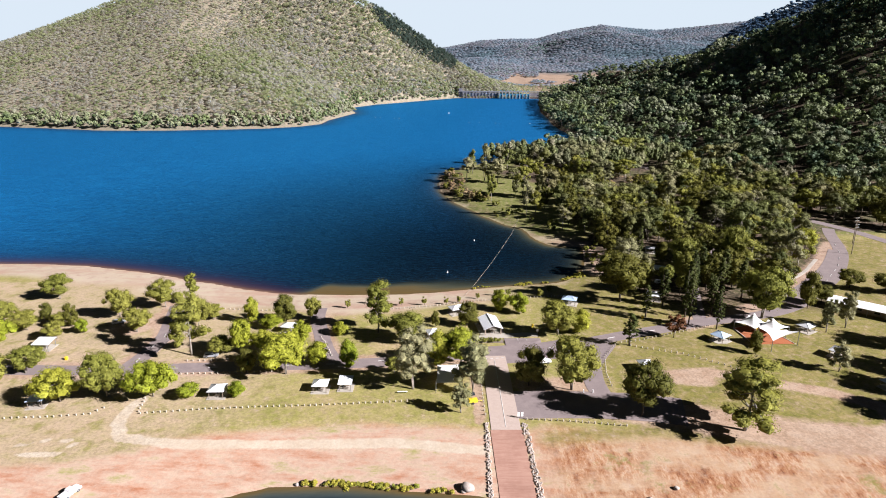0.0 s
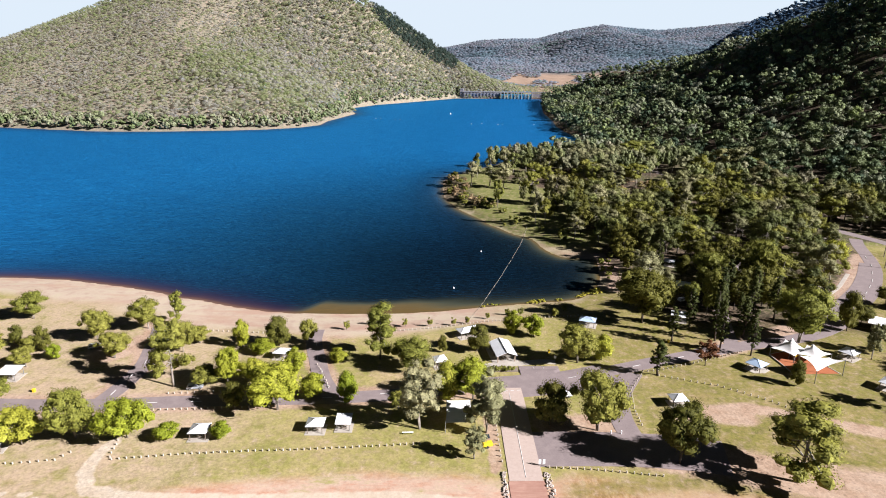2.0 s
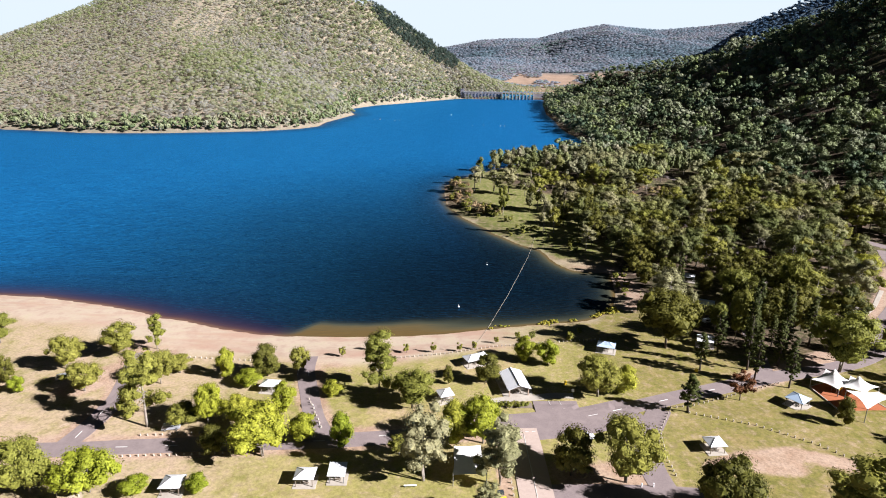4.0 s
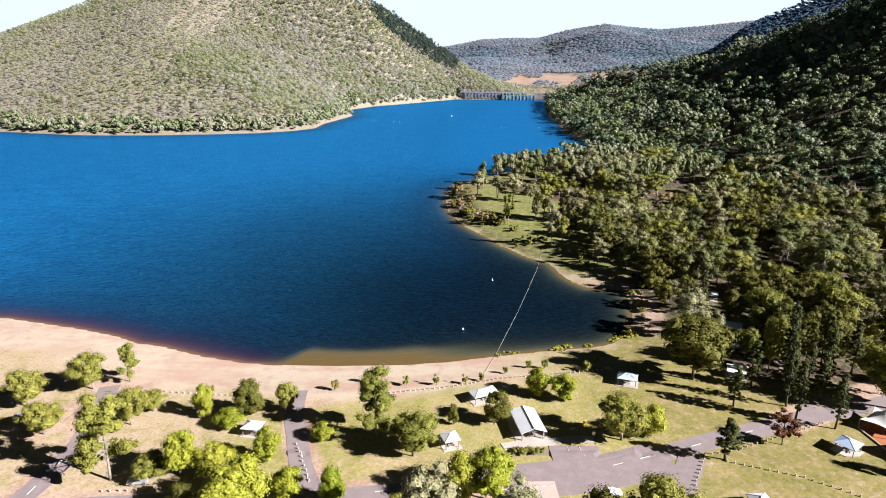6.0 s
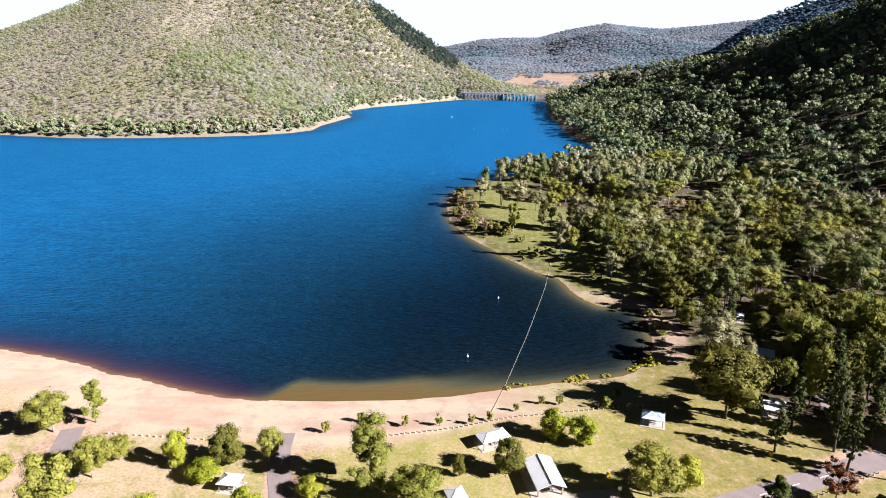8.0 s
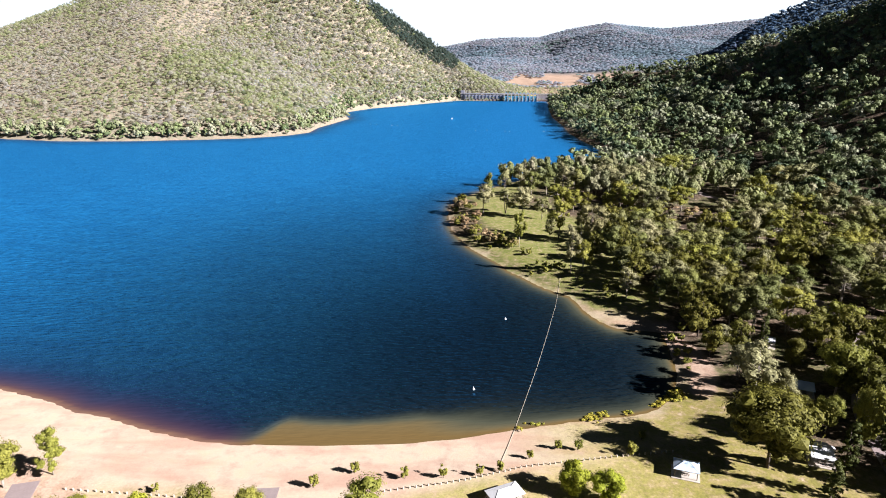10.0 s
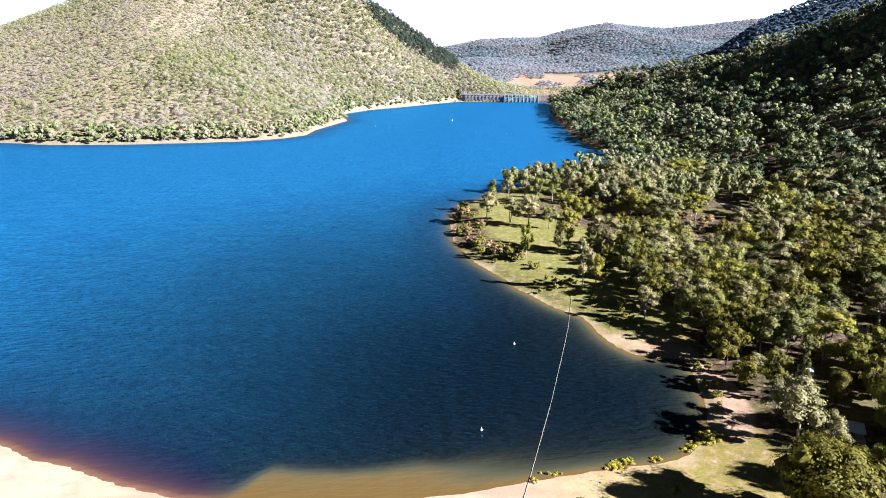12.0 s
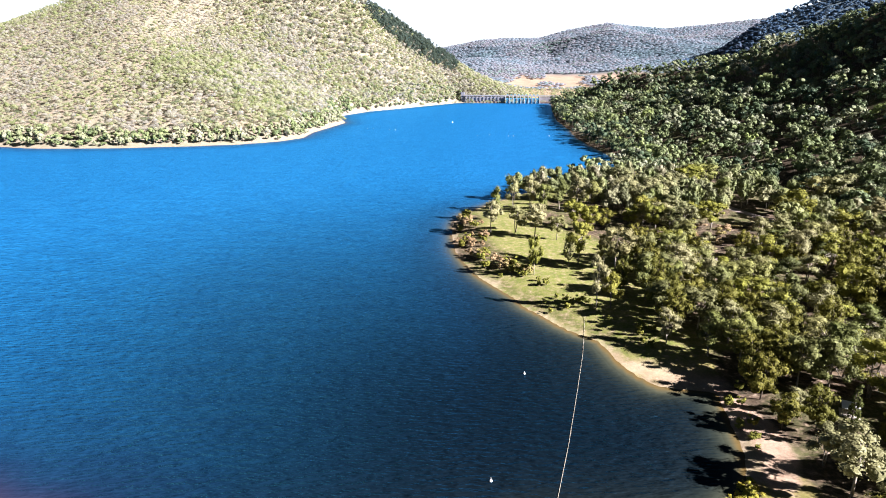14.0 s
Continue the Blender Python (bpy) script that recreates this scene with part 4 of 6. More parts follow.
# gum trees of the spit and of the flat behind the park: place, crown width, height
WOOD_TREES = {
    "G": [(24.6, 529, 9.3, 21), (56, 543.1, 11, 20.9), (67.9, 547.7, 12.7, 21.5), (88.3, 547.3, 14.9, 20), (54.2, 481.8, 10.1, 15.2), (51.1, 434.3, 6, 14.3),
          (72.8, 430.4, 15.1, 23.5), (68.9, 436.4, 8.3, 16.3), (78.8, 433.5, 5.5, 10), (184.5, 603.8, 21.1, 23.5), (177, 553.4, 15.9, 21),
          (83.4, 411.2, 15.2, 17.3), (75.7, 394.7, 11, 18.9), (88.5, 398.4, 12.1, 16.3), (236, 549.1, 22.4, 23.3), (175.3, 442.9, 17.4, 20.9),
          (242.3, 500.4, 19.9, 18.6), (99.4, 320.4, 10.8, 18.7), (110, 322.5, 5.3, 14.9), (144.3, 356.6, 12.4, 12.9), (137.1, 340.5, 9.6, 12.4),
          (81, 342, 12, 16), (90, 338, 13, 18), (102, 343, 14, 19), (86, 364, 13, 18), (112, 326, 13, 19), (74, 372, 12, 17), (106, 316, 13, 19),
          ],
    "W": [(18.6, 497.3, 12.5, 20.8), (37.7, 550.9, 12, 23.1), (49.4, 553.5, 13.6, 23.4), (33, 496.9, 14.4, 16.8), (42.8, 487.6, 14.4, 21.3),
          (81.1, 557, 13.7, 23.4), (52.8, 384.4, 8.3, 23.3), (118.6, 593.8, 16.5, 23.2), (113.1, 551.6, 18.8, 23.5), (122.6, 543.7, 22.1, 23.1),
          (134.6, 548.7, 18.7, 23.2), (151.4, 574.7, 19.8, 23.1), (128.5, 508.7, 19, 19.7), (250.2, 544.2, 24.2, 22.1), (151.6, 408.2, 14.6, 15.3),
          (95.9, 409.2, 14.1, 12.7), (85.4, 353.3, 8.9, 11.2), (161.5, 390.2, 11.8, 13.7), (165.7, 383.8, 11.5, 15.8), (92, 352, 11, 17), (70, 352, 9, 14)],
    "Y": [(33.3, 424.7, 8, 19.9), (68.5, 505.4, 15.1, 18.2), (77.7, 501.6, 11.6, 15.7), (56.9, 439.4, 12.8, 23.2), (58.6, 384.5, 7.8, 16.1),
          (110.1, 509.3, 13.6, 19.7), (170, 595.4, 24.9, 23.3), (76.7, 383.5, 8.3, 14.1), (140.3, 508.4, 16.9, 16.3), (147.4, 500.3, 16.6, 18),
          (116.5, 458.7, 13.3, 11.3), (123.3, 453.6, 10.2, 8.2), (201.7, 506.2, 20.2, 22.9), (251.1, 530.4, 14.9, 14.7), (212.8, 479.6, 18.8, 17.4),
          (177.6, 432.7, 13.6, 13.9), (138.5, 419.8, 12, 8.8), (119.7, 418.8, 11.5, 10.7), (106.4, 411.6, 10.7, 10.5), (111.4, 375.2, 16.5, 17),
          (124.9, 380.6, 11.4, 12.6), (103.6, 353.8, 8.1, 10.8), (138.4, 382.8, 13.7, 11.7), (132.1, 353.6, 12.2, 14.1)],
    "D": [(82, 415, 12, 20), (80.5, 395, 12, 20), (78, 376, 12, 19), (85, 442, 13, 21), (75, 361, 11, 17), (67, 401, 9, 16), (113, 266, 12, 18), (114, 252, 11, 16), (129, 272, 13, 18), (127, 256, 12, 18),
          (84, 300, 9, 13), (86, 316, 11, 16), (93, 299, 9, 14), (119, 292, 11, 16), (124, 281, 12, 17), (129, 300, 12, 18), (137, 290, 12, 17), (121, 306, 12, 17), (118, 258, 12, 17), (128, 262, 12, 18), (86, 249, 9, 14), (138, 276, 11, 16), (82, 378, 12, 17), (90, 385, 12, 18), (97, 372, 13, 18), (80, 393, 10, 15), (100, 362, 12, 17), (108, 345, 12, 18), (87.4, 507, 11.5, 12.5), (143.6, 450.3, 10.4, 14.9), (202, 522.6, 14.7, 16.1), (97.7, 358.8, 12.5, 15.4), (88, 328, 11, 17), (98, 330, 13, 18),
          (104, 357, 13, 18), (94, 323, 11, 16), ],
}
WOOD_GROUP = "gum trees of the lakeside woodland"
rng = np.random.RandomState(5)
taken = []
for proto, x, y, w, h in ((BROAD[2], 155.3, 237.3, 8, 9), (PINE, 118.6, 247.3, 9, 23), (PINE, 98.4, 231.3, 8.5, 22), (PINE, 111.8, 255, 9, 23), (PINE, 124.1, 241.1, 9, 21),
                          (PINE, 89.2, 234.1, 8, 18), (PINE, 105.6, 226.4, 8, 18), (BROAD[2], 85.2, 252.3, 10, 12), (PINE, 130.3, 229.2, 6, 19),
                          (WOODLAND["W"][0], 85.8, 283.3, 10.3, 11.2), (WOODLAND["W"][0], 91.7, 307.5, 6.6, 8.3), (PINE, 96.1, 290.5, 6.1, 20.8),
                          (ROUND[0], 107.2, 290.8, 6.1, 10.4), (BROAD[1], 110.2, 272.6, 15.5, 18.2), (WOODLAND["W"][0], 92.8, 268.7, 7.8, 10.6),
                          (BROAD[1], 96.4, 253.9, 7.3, 10.9), (BROAD[1], 99.6, 244.4, 8.6, 20), (BROAD[1], 134.8, 272.6, 11.7, 22.8), (BROAD[1], 142.4, 294.5, 12.9, 16.1),
                          (WOODLAND["G"][1], 153.7, 310.7, 14.2, 25.7), (PINE, 107.5, 247.7, 7, 14.3), (PINE, 110.7, 240.6, 5.5, 13.5),
                          (WOODLAND["W"][0], 155.6, 343.8, 15.6, 16.3), (WOODLAND["G"][1], 118, 327.5, 14.7, 19.2)):
    set_tree(proto, x, y, w, h, WOOD_GROUP)
    taken.append((x, y))
for kind, places in WOOD_TREES.items():
    for x, y, w, h in places:
        set_tree(WOODLAND[kind][rng.randint(len(WOODLAND[kind]))], x, y, w, h, WOOD_GROUP)
        taken.append((x, y))
for x, y, w, h in ((142, 506, 9, 4), (148, 488, 10, 5), (156, 500, 9, 4), (140, 472, 8, 4), (151, 476, 9, 4), (165, 505, 8, 3), (132, 486, 7, 3), (160, 484, 7, 3), (172, 500, 8, 3), (182, 515, 7, 3)):
    set_tree(DRYSHRUB, x, y, w, h, "dry shrubs of the woodland clearing")
taken = np.array(taken)
pts = scatter(5, 430, 224, 640, 10.4, rng)
D = shore_distance(pts)
lane = np.min([to_line(pts, r[0])[0] for r in ROADS.values()], 0)
wooded = inside(pts, np.array([(84, 266), (82, 246), (92, 228), (118, 236), (150, 254), (166, 272), (182, 302), (205, 338), (224, 380), (252, 352), (330, 300), (430, 260), (430, 640), (0, 640), (40, 590), (84, 560),
                               (104, 500), (92, 470), (86, 420), (86, 345), (86, 322), (88, 300)], float))
# open ground: the lawn of the spit, the clearing with dry shrubs, the grass round the shelters
open_ground = (to_line(pts, [(100, 470), (140, 470), (165, 500), (190, 520)])[0] < 17) | (to_line(pts, [(99, 291), (112, 286)])[0] < 7) | (to_line(pts, [(101, 274), (88, 246)])[0] < 8) | (to_line(pts, [(107, 306), (96, 283)])[0] < 8) | inside(pts, np.array([(107, 313), (128, 313), (107, 273), (86, 245), (81, 255)], float))
clear_of = np.sqrt(((pts[:, None] - taken[None]) ** 2).sum(2)).min(1)
ok = (D[0] > 5) & wooded & (lane > 5.5) & ~open_ground & (clear_of > 7.5) & ~inside(pts, FOOT) & (pts[:, 0] < 0.76 * pts[:, 1] + 35) & (lumps(pts, 26, 2, 6.0) < 0.5)
pts = pts[ok]
pts = pts[np.argsort(np.hypot(pts[:, 0] - 60, pts[:, 1] - 240))]
for x, y in pts[:200]:
    kind = "GWYD"[int(rng.choice(4, p=(0.4, 0.2, 0.25, 0.15)))]
    h = rng.uniform(8, 13) if rng.rand() < 0.25 else rng.uniform(14, 21)
    set_tree(WOODLAND[kind][rng.randint(len(WOODLAND[kind]))], x, y, h * rng.uniform(0.6, 0.92), h, WOOD_GROUP)
REST = pts[200:]


def woods(name, p, tall, wide, tint, leaf_mat, clumps, per, leaf, seed, label, trunks=True, heart=0.85):
    """A whole wood as one mesh: each tree a trunk and a crown of leaf clumps."""
    r = np.random.RandomState(seed)
    n = len(p)
    z = ground_z(p)
    kinds = []
    for k in range(6):
        if clumps == 1:
            c, rad = np.array([(0, 0, 0.62)]), np.array([0.42])
        elif clumps < 8:
            u = (np.arange(clumps) + 0.5) / clumps
            a = r.rand() * 6.28 + np.arange(clumps) * 2.4
            c = np.stack([np.cos(a) * (0.30 - 0.22 * u), np.sin(a) * (0.30 - 0.22 * u), 0.42 + 0.42 * u], 1) + r.normal(size=(clumps, 3)) * 0.04
            rad = 0.22 * (0.55 + 0.95 * r.rand(clumps))
        else:
            c, rad = crown_centres(r, clumps, 1.0, 0.25, 1.0, ("open", "dome", "open")[k % 3])
            rad = rad * 1.1
        kinds.append(leafage(r, c, rad, per, leaf, 0.78, heart))
    least = min(len(k) for k in kinds)
    kinds = np.array([k[:least] for k in kinds])
    which = r.randint(0, 6, n)
    a = r.rand(n) * 2 * np.pi
    ca, sa = np.cos(a)[:, None], np.sin(a)[:, None]
    t = kinds[which]
    v = np.empty_like(t)
    v[..., 0] = (t[..., 0] * ca - t[..., 1] * sa) * wide[:, None] + p[:, :1]
    v[..., 1] = (t[..., 0] * sa + t[..., 1] * ca) * wide[:, None] + p[:, 1:2]
    v[..., 2] = t[..., 2] * tall[:, None] + z[:, None]
    co = v.reshape(-1, 3)
    tn = np.repeat(tint, least)
    f = np.arange(len(co)).reshape(-1, 3)
    slot = np.zeros(len(f), int)
    if trunks:
        w = (0.012 * tall + 0.06)[:, None]
        tr = []
        for q in (0, 1):
            ux, uy = (w, 0 * w) if q == 0 else (0 * w, w)
            low = np.stack([p[:, :1] - ux, p[:, 1:2] - uy, z[:, None] - 0.5], 2)
            low2 = np.stack([p[:, :1] + ux, p[:, 1:2] + uy, z[:, None] - 0.5], 2)
            up = np.stack([p[:, :1], p[:, 1:2], (z + tall * 0.85)[:, None]], 2)
            tr.append(np.concatenate([low, low2, up], 1))
        tv = np.concatenate(tr, 1).reshape(-1, 3)
        tf = np.arange(len(tv)).reshape(-1, 3) + len(co)
        co, f = np.concatenate([co, tv]), np.concatenate([f, tf])
        slot = np.concatenate([slot, np.ones(len(tf), int)])
        tn = np.concatenate([tn, np.zeros(len(tv))])
    me = mesh_from(name, co, f, {"tint": tn}, False, slot)
    me.materials.append(leaf_mat)
    me.materials.append(BARK)
    return tagged(new(name, me), label, "woodland", kind="stuff")


def in_wedge(p, slack=60):
    return np.abs(p[:, 0]) < 0.74 * p[:, 1] + slack


n = len(REST)
woods("woodland", REST, rng.uniform(11, 21, n), rng.uniform(9, 16, n), rng.uniform(0.1, 1, n), WOODS, 24, 34, 0.034, 51, "olive gum woodland on the flat between lake and hill")
# right hill, nearer part in finer leaf
p = scatter(90, 760, 230, 1500, 10.9, rng)
foot_strip = (p[:, 1] > 640) & (p[:, 0] > 90)
p = p[(inside(p, FOOT) | foot_strip) & in_wedge(p, 40) & (shore_distance(p)[0] > 1.5)]
crest = np.interp(p[:, 1], [700, 800, 923, 1021, 1150, 1277, 1420], [800, 600, 529, 493, 434, 328, 235])
p = p[p[:, 0] < crest + 55]
cut = to_line(p, [(212, 520), (262, 640), (330, 780)])[0] < 3.5         # the cleared strip under the power line
p = p[~cut & (lumps(p, 45, 2, 11.0) + 0.25 * rng.normal(size=len(p)) < 0.45)]
close = p[:, 1] < 620
for name, q, clumps, per, leaf in (("hillside_woodland", p[close], 16, 26, 0.038), ("hilltop_woodland", p[~close], 10, 24, 0.045)):
    n = len(q)
    tint = np.clip(0.45 + 0.30 * lumps(q, 60, 3) + rng.normal(size=n) * 0.28, 0, 1)
    big = rng.lognormal(0, 0.33, n)
    woods(name, q, np.clip(14.5 * big, 8, 22), np.clip(14 * big, 8, 21), tint, HILLWOODS, clumps, per, leaf, 52, "dense dark green gum forest on the shaded hillside", True, 0.72)
# left hill, closer set on its steep eastern face
p = np.concatenate([scatter(-1250, 190, 850, 1720, 8.0, rng), scatter(-420, 190, 1000, 1720, 8.4, rng), scatter(-330, 70, 1330, 1700, 9.0, rng)])
d = shore_distance(p)[0]
left = (d > 0.8) & (p[:, 0] < 130 + np.maximum(0, p[:, 1] - 1500))
p = p[left & in_wedge(p, 60) & (p[:, 1] < 1700)]
d = shore_distance(p)[0]
behind = np.interp(p[:, 0], [r_[0] for r_ in RIDGE_LEFT], [r_[1] for r_ in RIDGE_LEFT]) + 40
p, d = p[p[:, 1] < behind], d[p[:, 1] < behind]
bare = lumps(p, 55, 3, 2.0)
p = p[(d > 24 - 18 * smooth(p[:, 0], -190, -150)) & ((bare < 0.42) | (rng.rand(len(p)) < 0.85))]
n = len(p)
tint = np.clip(0.55 + 0.30 * lumps(p, 90, 3) + rng.normal(size=n) * 0.2, 0.2, 1)
tint = np.where(rng.rand(n) < 0.035, 0.08, tint)
tint = np.where((to_line(p, [(-140, 1560), (-62, 1615), (-5, 1650)])[0] < 38) & (rng.rand(n) < 0.8), 0.0, tint)
east = 1 + 0.4 * smooth(p[:, 0], -480, -260)
woods("far_hill_woodland", p, rng.uniform(6.5, 11, n) * east + 7 * (tint == 0), rng.uniform(9, 14, n) * east, tint, DRYWOODS, 2, 6, 0.10, 53, "sunlit grey-green dry forest covering the far hill", True, 1.0)
q = scatter(-900, 60, 850, 1720, 7.2, rng)
d = shore_distance(q)[0]
q = q[(d > 1.5) & (d < 27 + 10 * lumps(q, 60, 2)) & (q[:, 0] < 40) & in_wedge(q, 60)]
q = q[(lumps(q, 45, 2, 5.0) < 0.8)]
n = len(q)
woods("shoreline_woodland", q, rng.uniform(4.5, 15, n), rng.uniform(6, 13, n), np.clip(0.55 + 0.5 * lumps(q, 50, 2) + rng.normal(size=n) * 0.3, 0, 1), SHOREWOODS, 5, 12, 0.075, 57, "green gum trees along the far shore of the lake")
q = scatter(-185, 30, 1490, 1690, 6.6, rng)
q = q[to_line(q, [(-150, 1545), (-104, 1595), (-62, 1622), (-10, 1650)])[0] < 26 + 12 * lumps(q, 40, 2)]
n = len(q)
woods("pine_stand", q, rng.uniform(13, 21, n), rng.uniform(8, 12, n), np.zeros(n), DRYWOODS, 4, 6, 0.10, 55, "dark pine stand on the crest of the far hill")
# country beyond the dam
p = scatter(-300, 2300, 1545, 3120, 11.5, rng)
grazed = inside(p, np.array([(150, 1850), (330, 1835), (620, 1850), (700, 2150), (250, 2080)])) & (lumps(p, 70, 2, 4.0) < 0.52)
p = p[in_wedge(p, 0) & (p[:, 0] > -130) & ~grazed & ~inside(p, FOOT)]
q = p[(p[:, 1] < 1800) & (rng.rand(len(p)) < 0.8)]
n = len(q)
woods("scrub_woodland", q, rng.uniform(7, 13, n), rng.uniform(10, 16, n), rng.uniform(0.1, 0.6, n), DRYWOODS, 3, 10, 0.12, 56, "grey-green scrub on the slope behind the dam", True, 0)
near_ridge = (to_line(p, RIDGE_MID)[0] < 430) & (p[:, 1] >= 1800) & (p[:, 0] > 760) & (p[:, 1] < 2260) & (p[:, 0] < 1560)
q = p[near_ridge]
n = len(q)
woods("ridge_woodland", q, rng.uniform(9, 15, n), rng.uniform(17, 24, n), np.clip(0.5 + 0.5 * lumps(q, 120, 3) + rng.normal(size=n) * 0.2, 0, 1), MIDWOODS, 3, 5, 0.10, 58, "dark green forest on the ridge behind the wooded hill, haze-tinted blue", False)
p = p[(p[:, 1] >= 1800) & ~near_ridge]
n = len(p)
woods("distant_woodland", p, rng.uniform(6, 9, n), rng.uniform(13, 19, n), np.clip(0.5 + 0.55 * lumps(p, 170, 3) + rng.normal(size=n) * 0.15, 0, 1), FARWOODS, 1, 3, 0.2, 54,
      "forest on the distant ranges, its leaves tinted pale blue for haze", False, 0.95)

# reeds in the muddy edges of bay and cove
r = np.random.RandomState(61)
edge = np.array([(8, 256), (21, 260), (32.7, 264), (44, 266.5), (54, 268.6), (61, 272), (66, 279)], float)
u = np.sort(r.rand(260) ** 0.6) * (len(edge) - 1.001)
i = u.astype(int)
p = edge[i] + (edge[i + 1] - edge[i]) * (u - i)[:, None] + r.normal(size=(260, 2)) * 1.2
far_cove = np.stack([r.uniform(-34, 3, 90), np.zeros(90)], 1)
far_cove[:, 1] = np.interp(far_cove[:, 0], [-42, -25, -11, 2.5], [125.6, 126.3, 125.2, 123.3]) + r.normal(size=90) * 0.45
p = np.concatenate([p[lumps(p, 9, 2) < 0.3], far_cove[lumps(far_cove, 5, 2) < 0.4]])
n = len(p)
REED = foliage("reed_leaves", [(0.26, 0.24, 0.03), (0.36, 0.31, 0.05), (0.20, 0.22, 0.035)], per="stuff")
reeds = woods("reeds", p, r.uniform(0.5, 1.2, n), r.uniform(0.8, 1.9, n), r.rand(n), REED, 7, 16, 0.13, 62, "", False, 0.5)
tagged(reeds, "yellow-green reeds in the muddy edges of bay and cove", "reeds", kind="stuff")

# ---- roads ----


def strip(line, width, lift=0.05, step=2.0, across=5, wobble=0.0):
    """A road surface draped over the ground along a line, with edges turned down."""
    ctrl = [Vector((*q, 0)) for q in line]
    ext = [ctrl[0] * 2 - ctrl[1]] + ctrl + [ctrl[-1] * 2 - ctrl[-2]]
    path = []
    for i in range(1, len(ext) - 2):
        p0, p1, p2, p3 = ext[i - 1:i + 3]
        m = max(2, int((p2 - p1).length / step))
        for j in range(m):
            u = j / m
            path.append(0.5 * (2 * p1 + (p2 - p0) * u + (2 * p0 - 5 * p1 + 4 * p2 - p3) * u * u + (3 * p1 - p0 - 3 * p2 + p3) * u ** 3))
    path.append(ctrl[-1])
    rows = []
    for i, q in enumerate(path):
        w = (path[min(i + 1, len(path) - 1)] - path[max(i - 1, 0)]).normalized()
        side = Vector((w.y, -w.x, 0))
        wd = width * (1 + wobble * math.sin(i * 1.7) * 0.5 + wobble * math.sin(i * 0.61))
        rows.append([q + side * wd * (k / (across - 1) - 0.5) for k in range(across)])
    flat = np.array([(q.x, q.y) for r in rows for q in r])
    zz = np.maximum(ground_z(flat), -3) + lift
    co = np.column_stack([flat, zz]).reshape(len(rows), across, 3)
    down = co[:, [0, -1]].copy()
    down[..., 2] -= 0.5
    co = np.concatenate([down[:, :1], co, down[:, 1:]], 1)
    k = across + 2
    idx = np.arange(len(rows) * k).reshape(len(rows), k)
    f = np.stack([idx[:-1, :-1], idx[:-1, 1:], idx[1:, 1:], idx[1:, :-1]], -1).reshape(-1, 4)
    return co.reshape(-1, 3), f[:, ::-1]


def road(name, line, width, mat, label, lift=0.05, wobble=0.0):
    ob = new(name, mesh_from(name, *strip(line, width, lift, wobble=wobble)))
    ob.data.materials.append(mat)
    ob.data.polygons.foreach_set("use_smooth", [False] * len(ob.data.polygons))
    tagged(ob, label, "road", kind="structure")
    return ob


for i, (key, (line, width)) in enumerate(ROADS.items()):
    road("road_%d" % (i + 1), line, width, ASPHALT, "worn grey asphalt road through the park", 0.055 + 0.004 * i)
road("road_8", [(16.8, 188.8), (17, 177.7), (17, 164.7), (17.1, 145.7)], 8.1, RAMPTOP, "dusty pale concrete boat ramp approach", 0.13)
road("footpath_1", [(186.3, 294.8), (178, 285), (172, 278), (163, 269.5), (154, 263), (148, 258)], 1.7, CONCRETE, "pale concrete footpath beside the road bend", 0.16)
road("boat_ramp", [(17.1, 145.7), (17.4, 134.8), (17.7, 121.8), (17.6, 100)], 8.6, RAMPLOW, "red-stained grooved concrete boat ramp down to the water", 0.12)
road("car_park", [(20.9, 158.2), (32.4, 158.5), (46.5, 158.2), (58.6, 156.8), (68.8, 154.7)], 14.5, ASPHALT, "worn asphalt trailer park beside the boat ramp", 0.10)

# ---- dam ----
dam = thing("dam", "grey concrete dam wall with blue spillway gates under a road bridge", "dam", at=(44, 1568, 0), rz=-6)
part("wall", Shape().box(46, 4, -8, 92, 14, 21).box(186, 4, -8, 46, 14, 21).box(128, 6, -8, 74, 12, 10), DAMWALL, dam)
for x, w in ((46, 92), (186, 46)):
    part("apron", Shape().box(x, -3.6, -8, w, 1.6, 12.2), DAMFOOT, dam, "rust-stained lower face of the dam wall")
part("bridge_deck", Shape().box(104, 2, 14.6, 212, 9, 1.5), DAMWALL, dam)
part("parapet", Shape().box(104, -2.4, 16.1, 212, 0.4, 1.1), PIERPAINT, dam, "pale parapet rail")
for i in range(10):
    part("pier", Shape().box(91 + 8.2 * i, -2.6, -8, 2.0, 13, 22.6).box(91 + 8.2 * i, -9.3, -8, 1.2, 1.6, 18, 0, 0.3), PIERPAINT, dam)
for i in range(9):
    gate = part("gate", Shape().box(95.1 + 8.2 * i, -8.2, 0.5, 6.1, 1.2, 11), GATEPAINT, dam)
    for z_ in (3.0, 6.0, 9.0):
        part("gate_rib", Shape().box(95.1 + 8.2 * i, -8.95, z_, 6.0, 0.3, 0.35), GATEPAINT, gate)
    part("winch_house", Shape().box(95.1 + 8.2 * i, 1.0, 16.1, 3.2, 3, 2.6), GATEPAINT, dam, "blue winch house")
for i in range(11):
    part("buttress", Shape().box(4 + 8.0 * i, -4.6, -4, 1.1, 1.4, 18.5), DAMWALL, dam)
    part("lamp_post", Shape().bar((4 + 8.0 * i, -2.4, 16.4), (4 + 8.0 * i, -2.4, 21.5), 0.18, 0.12, 6), STEEL, dam)
part("tower", Shape().box(-4, 3, 0, 8, 8, 22).box(-4, 3, 22, 9, 9, 0.9), DAMWALL, dam)

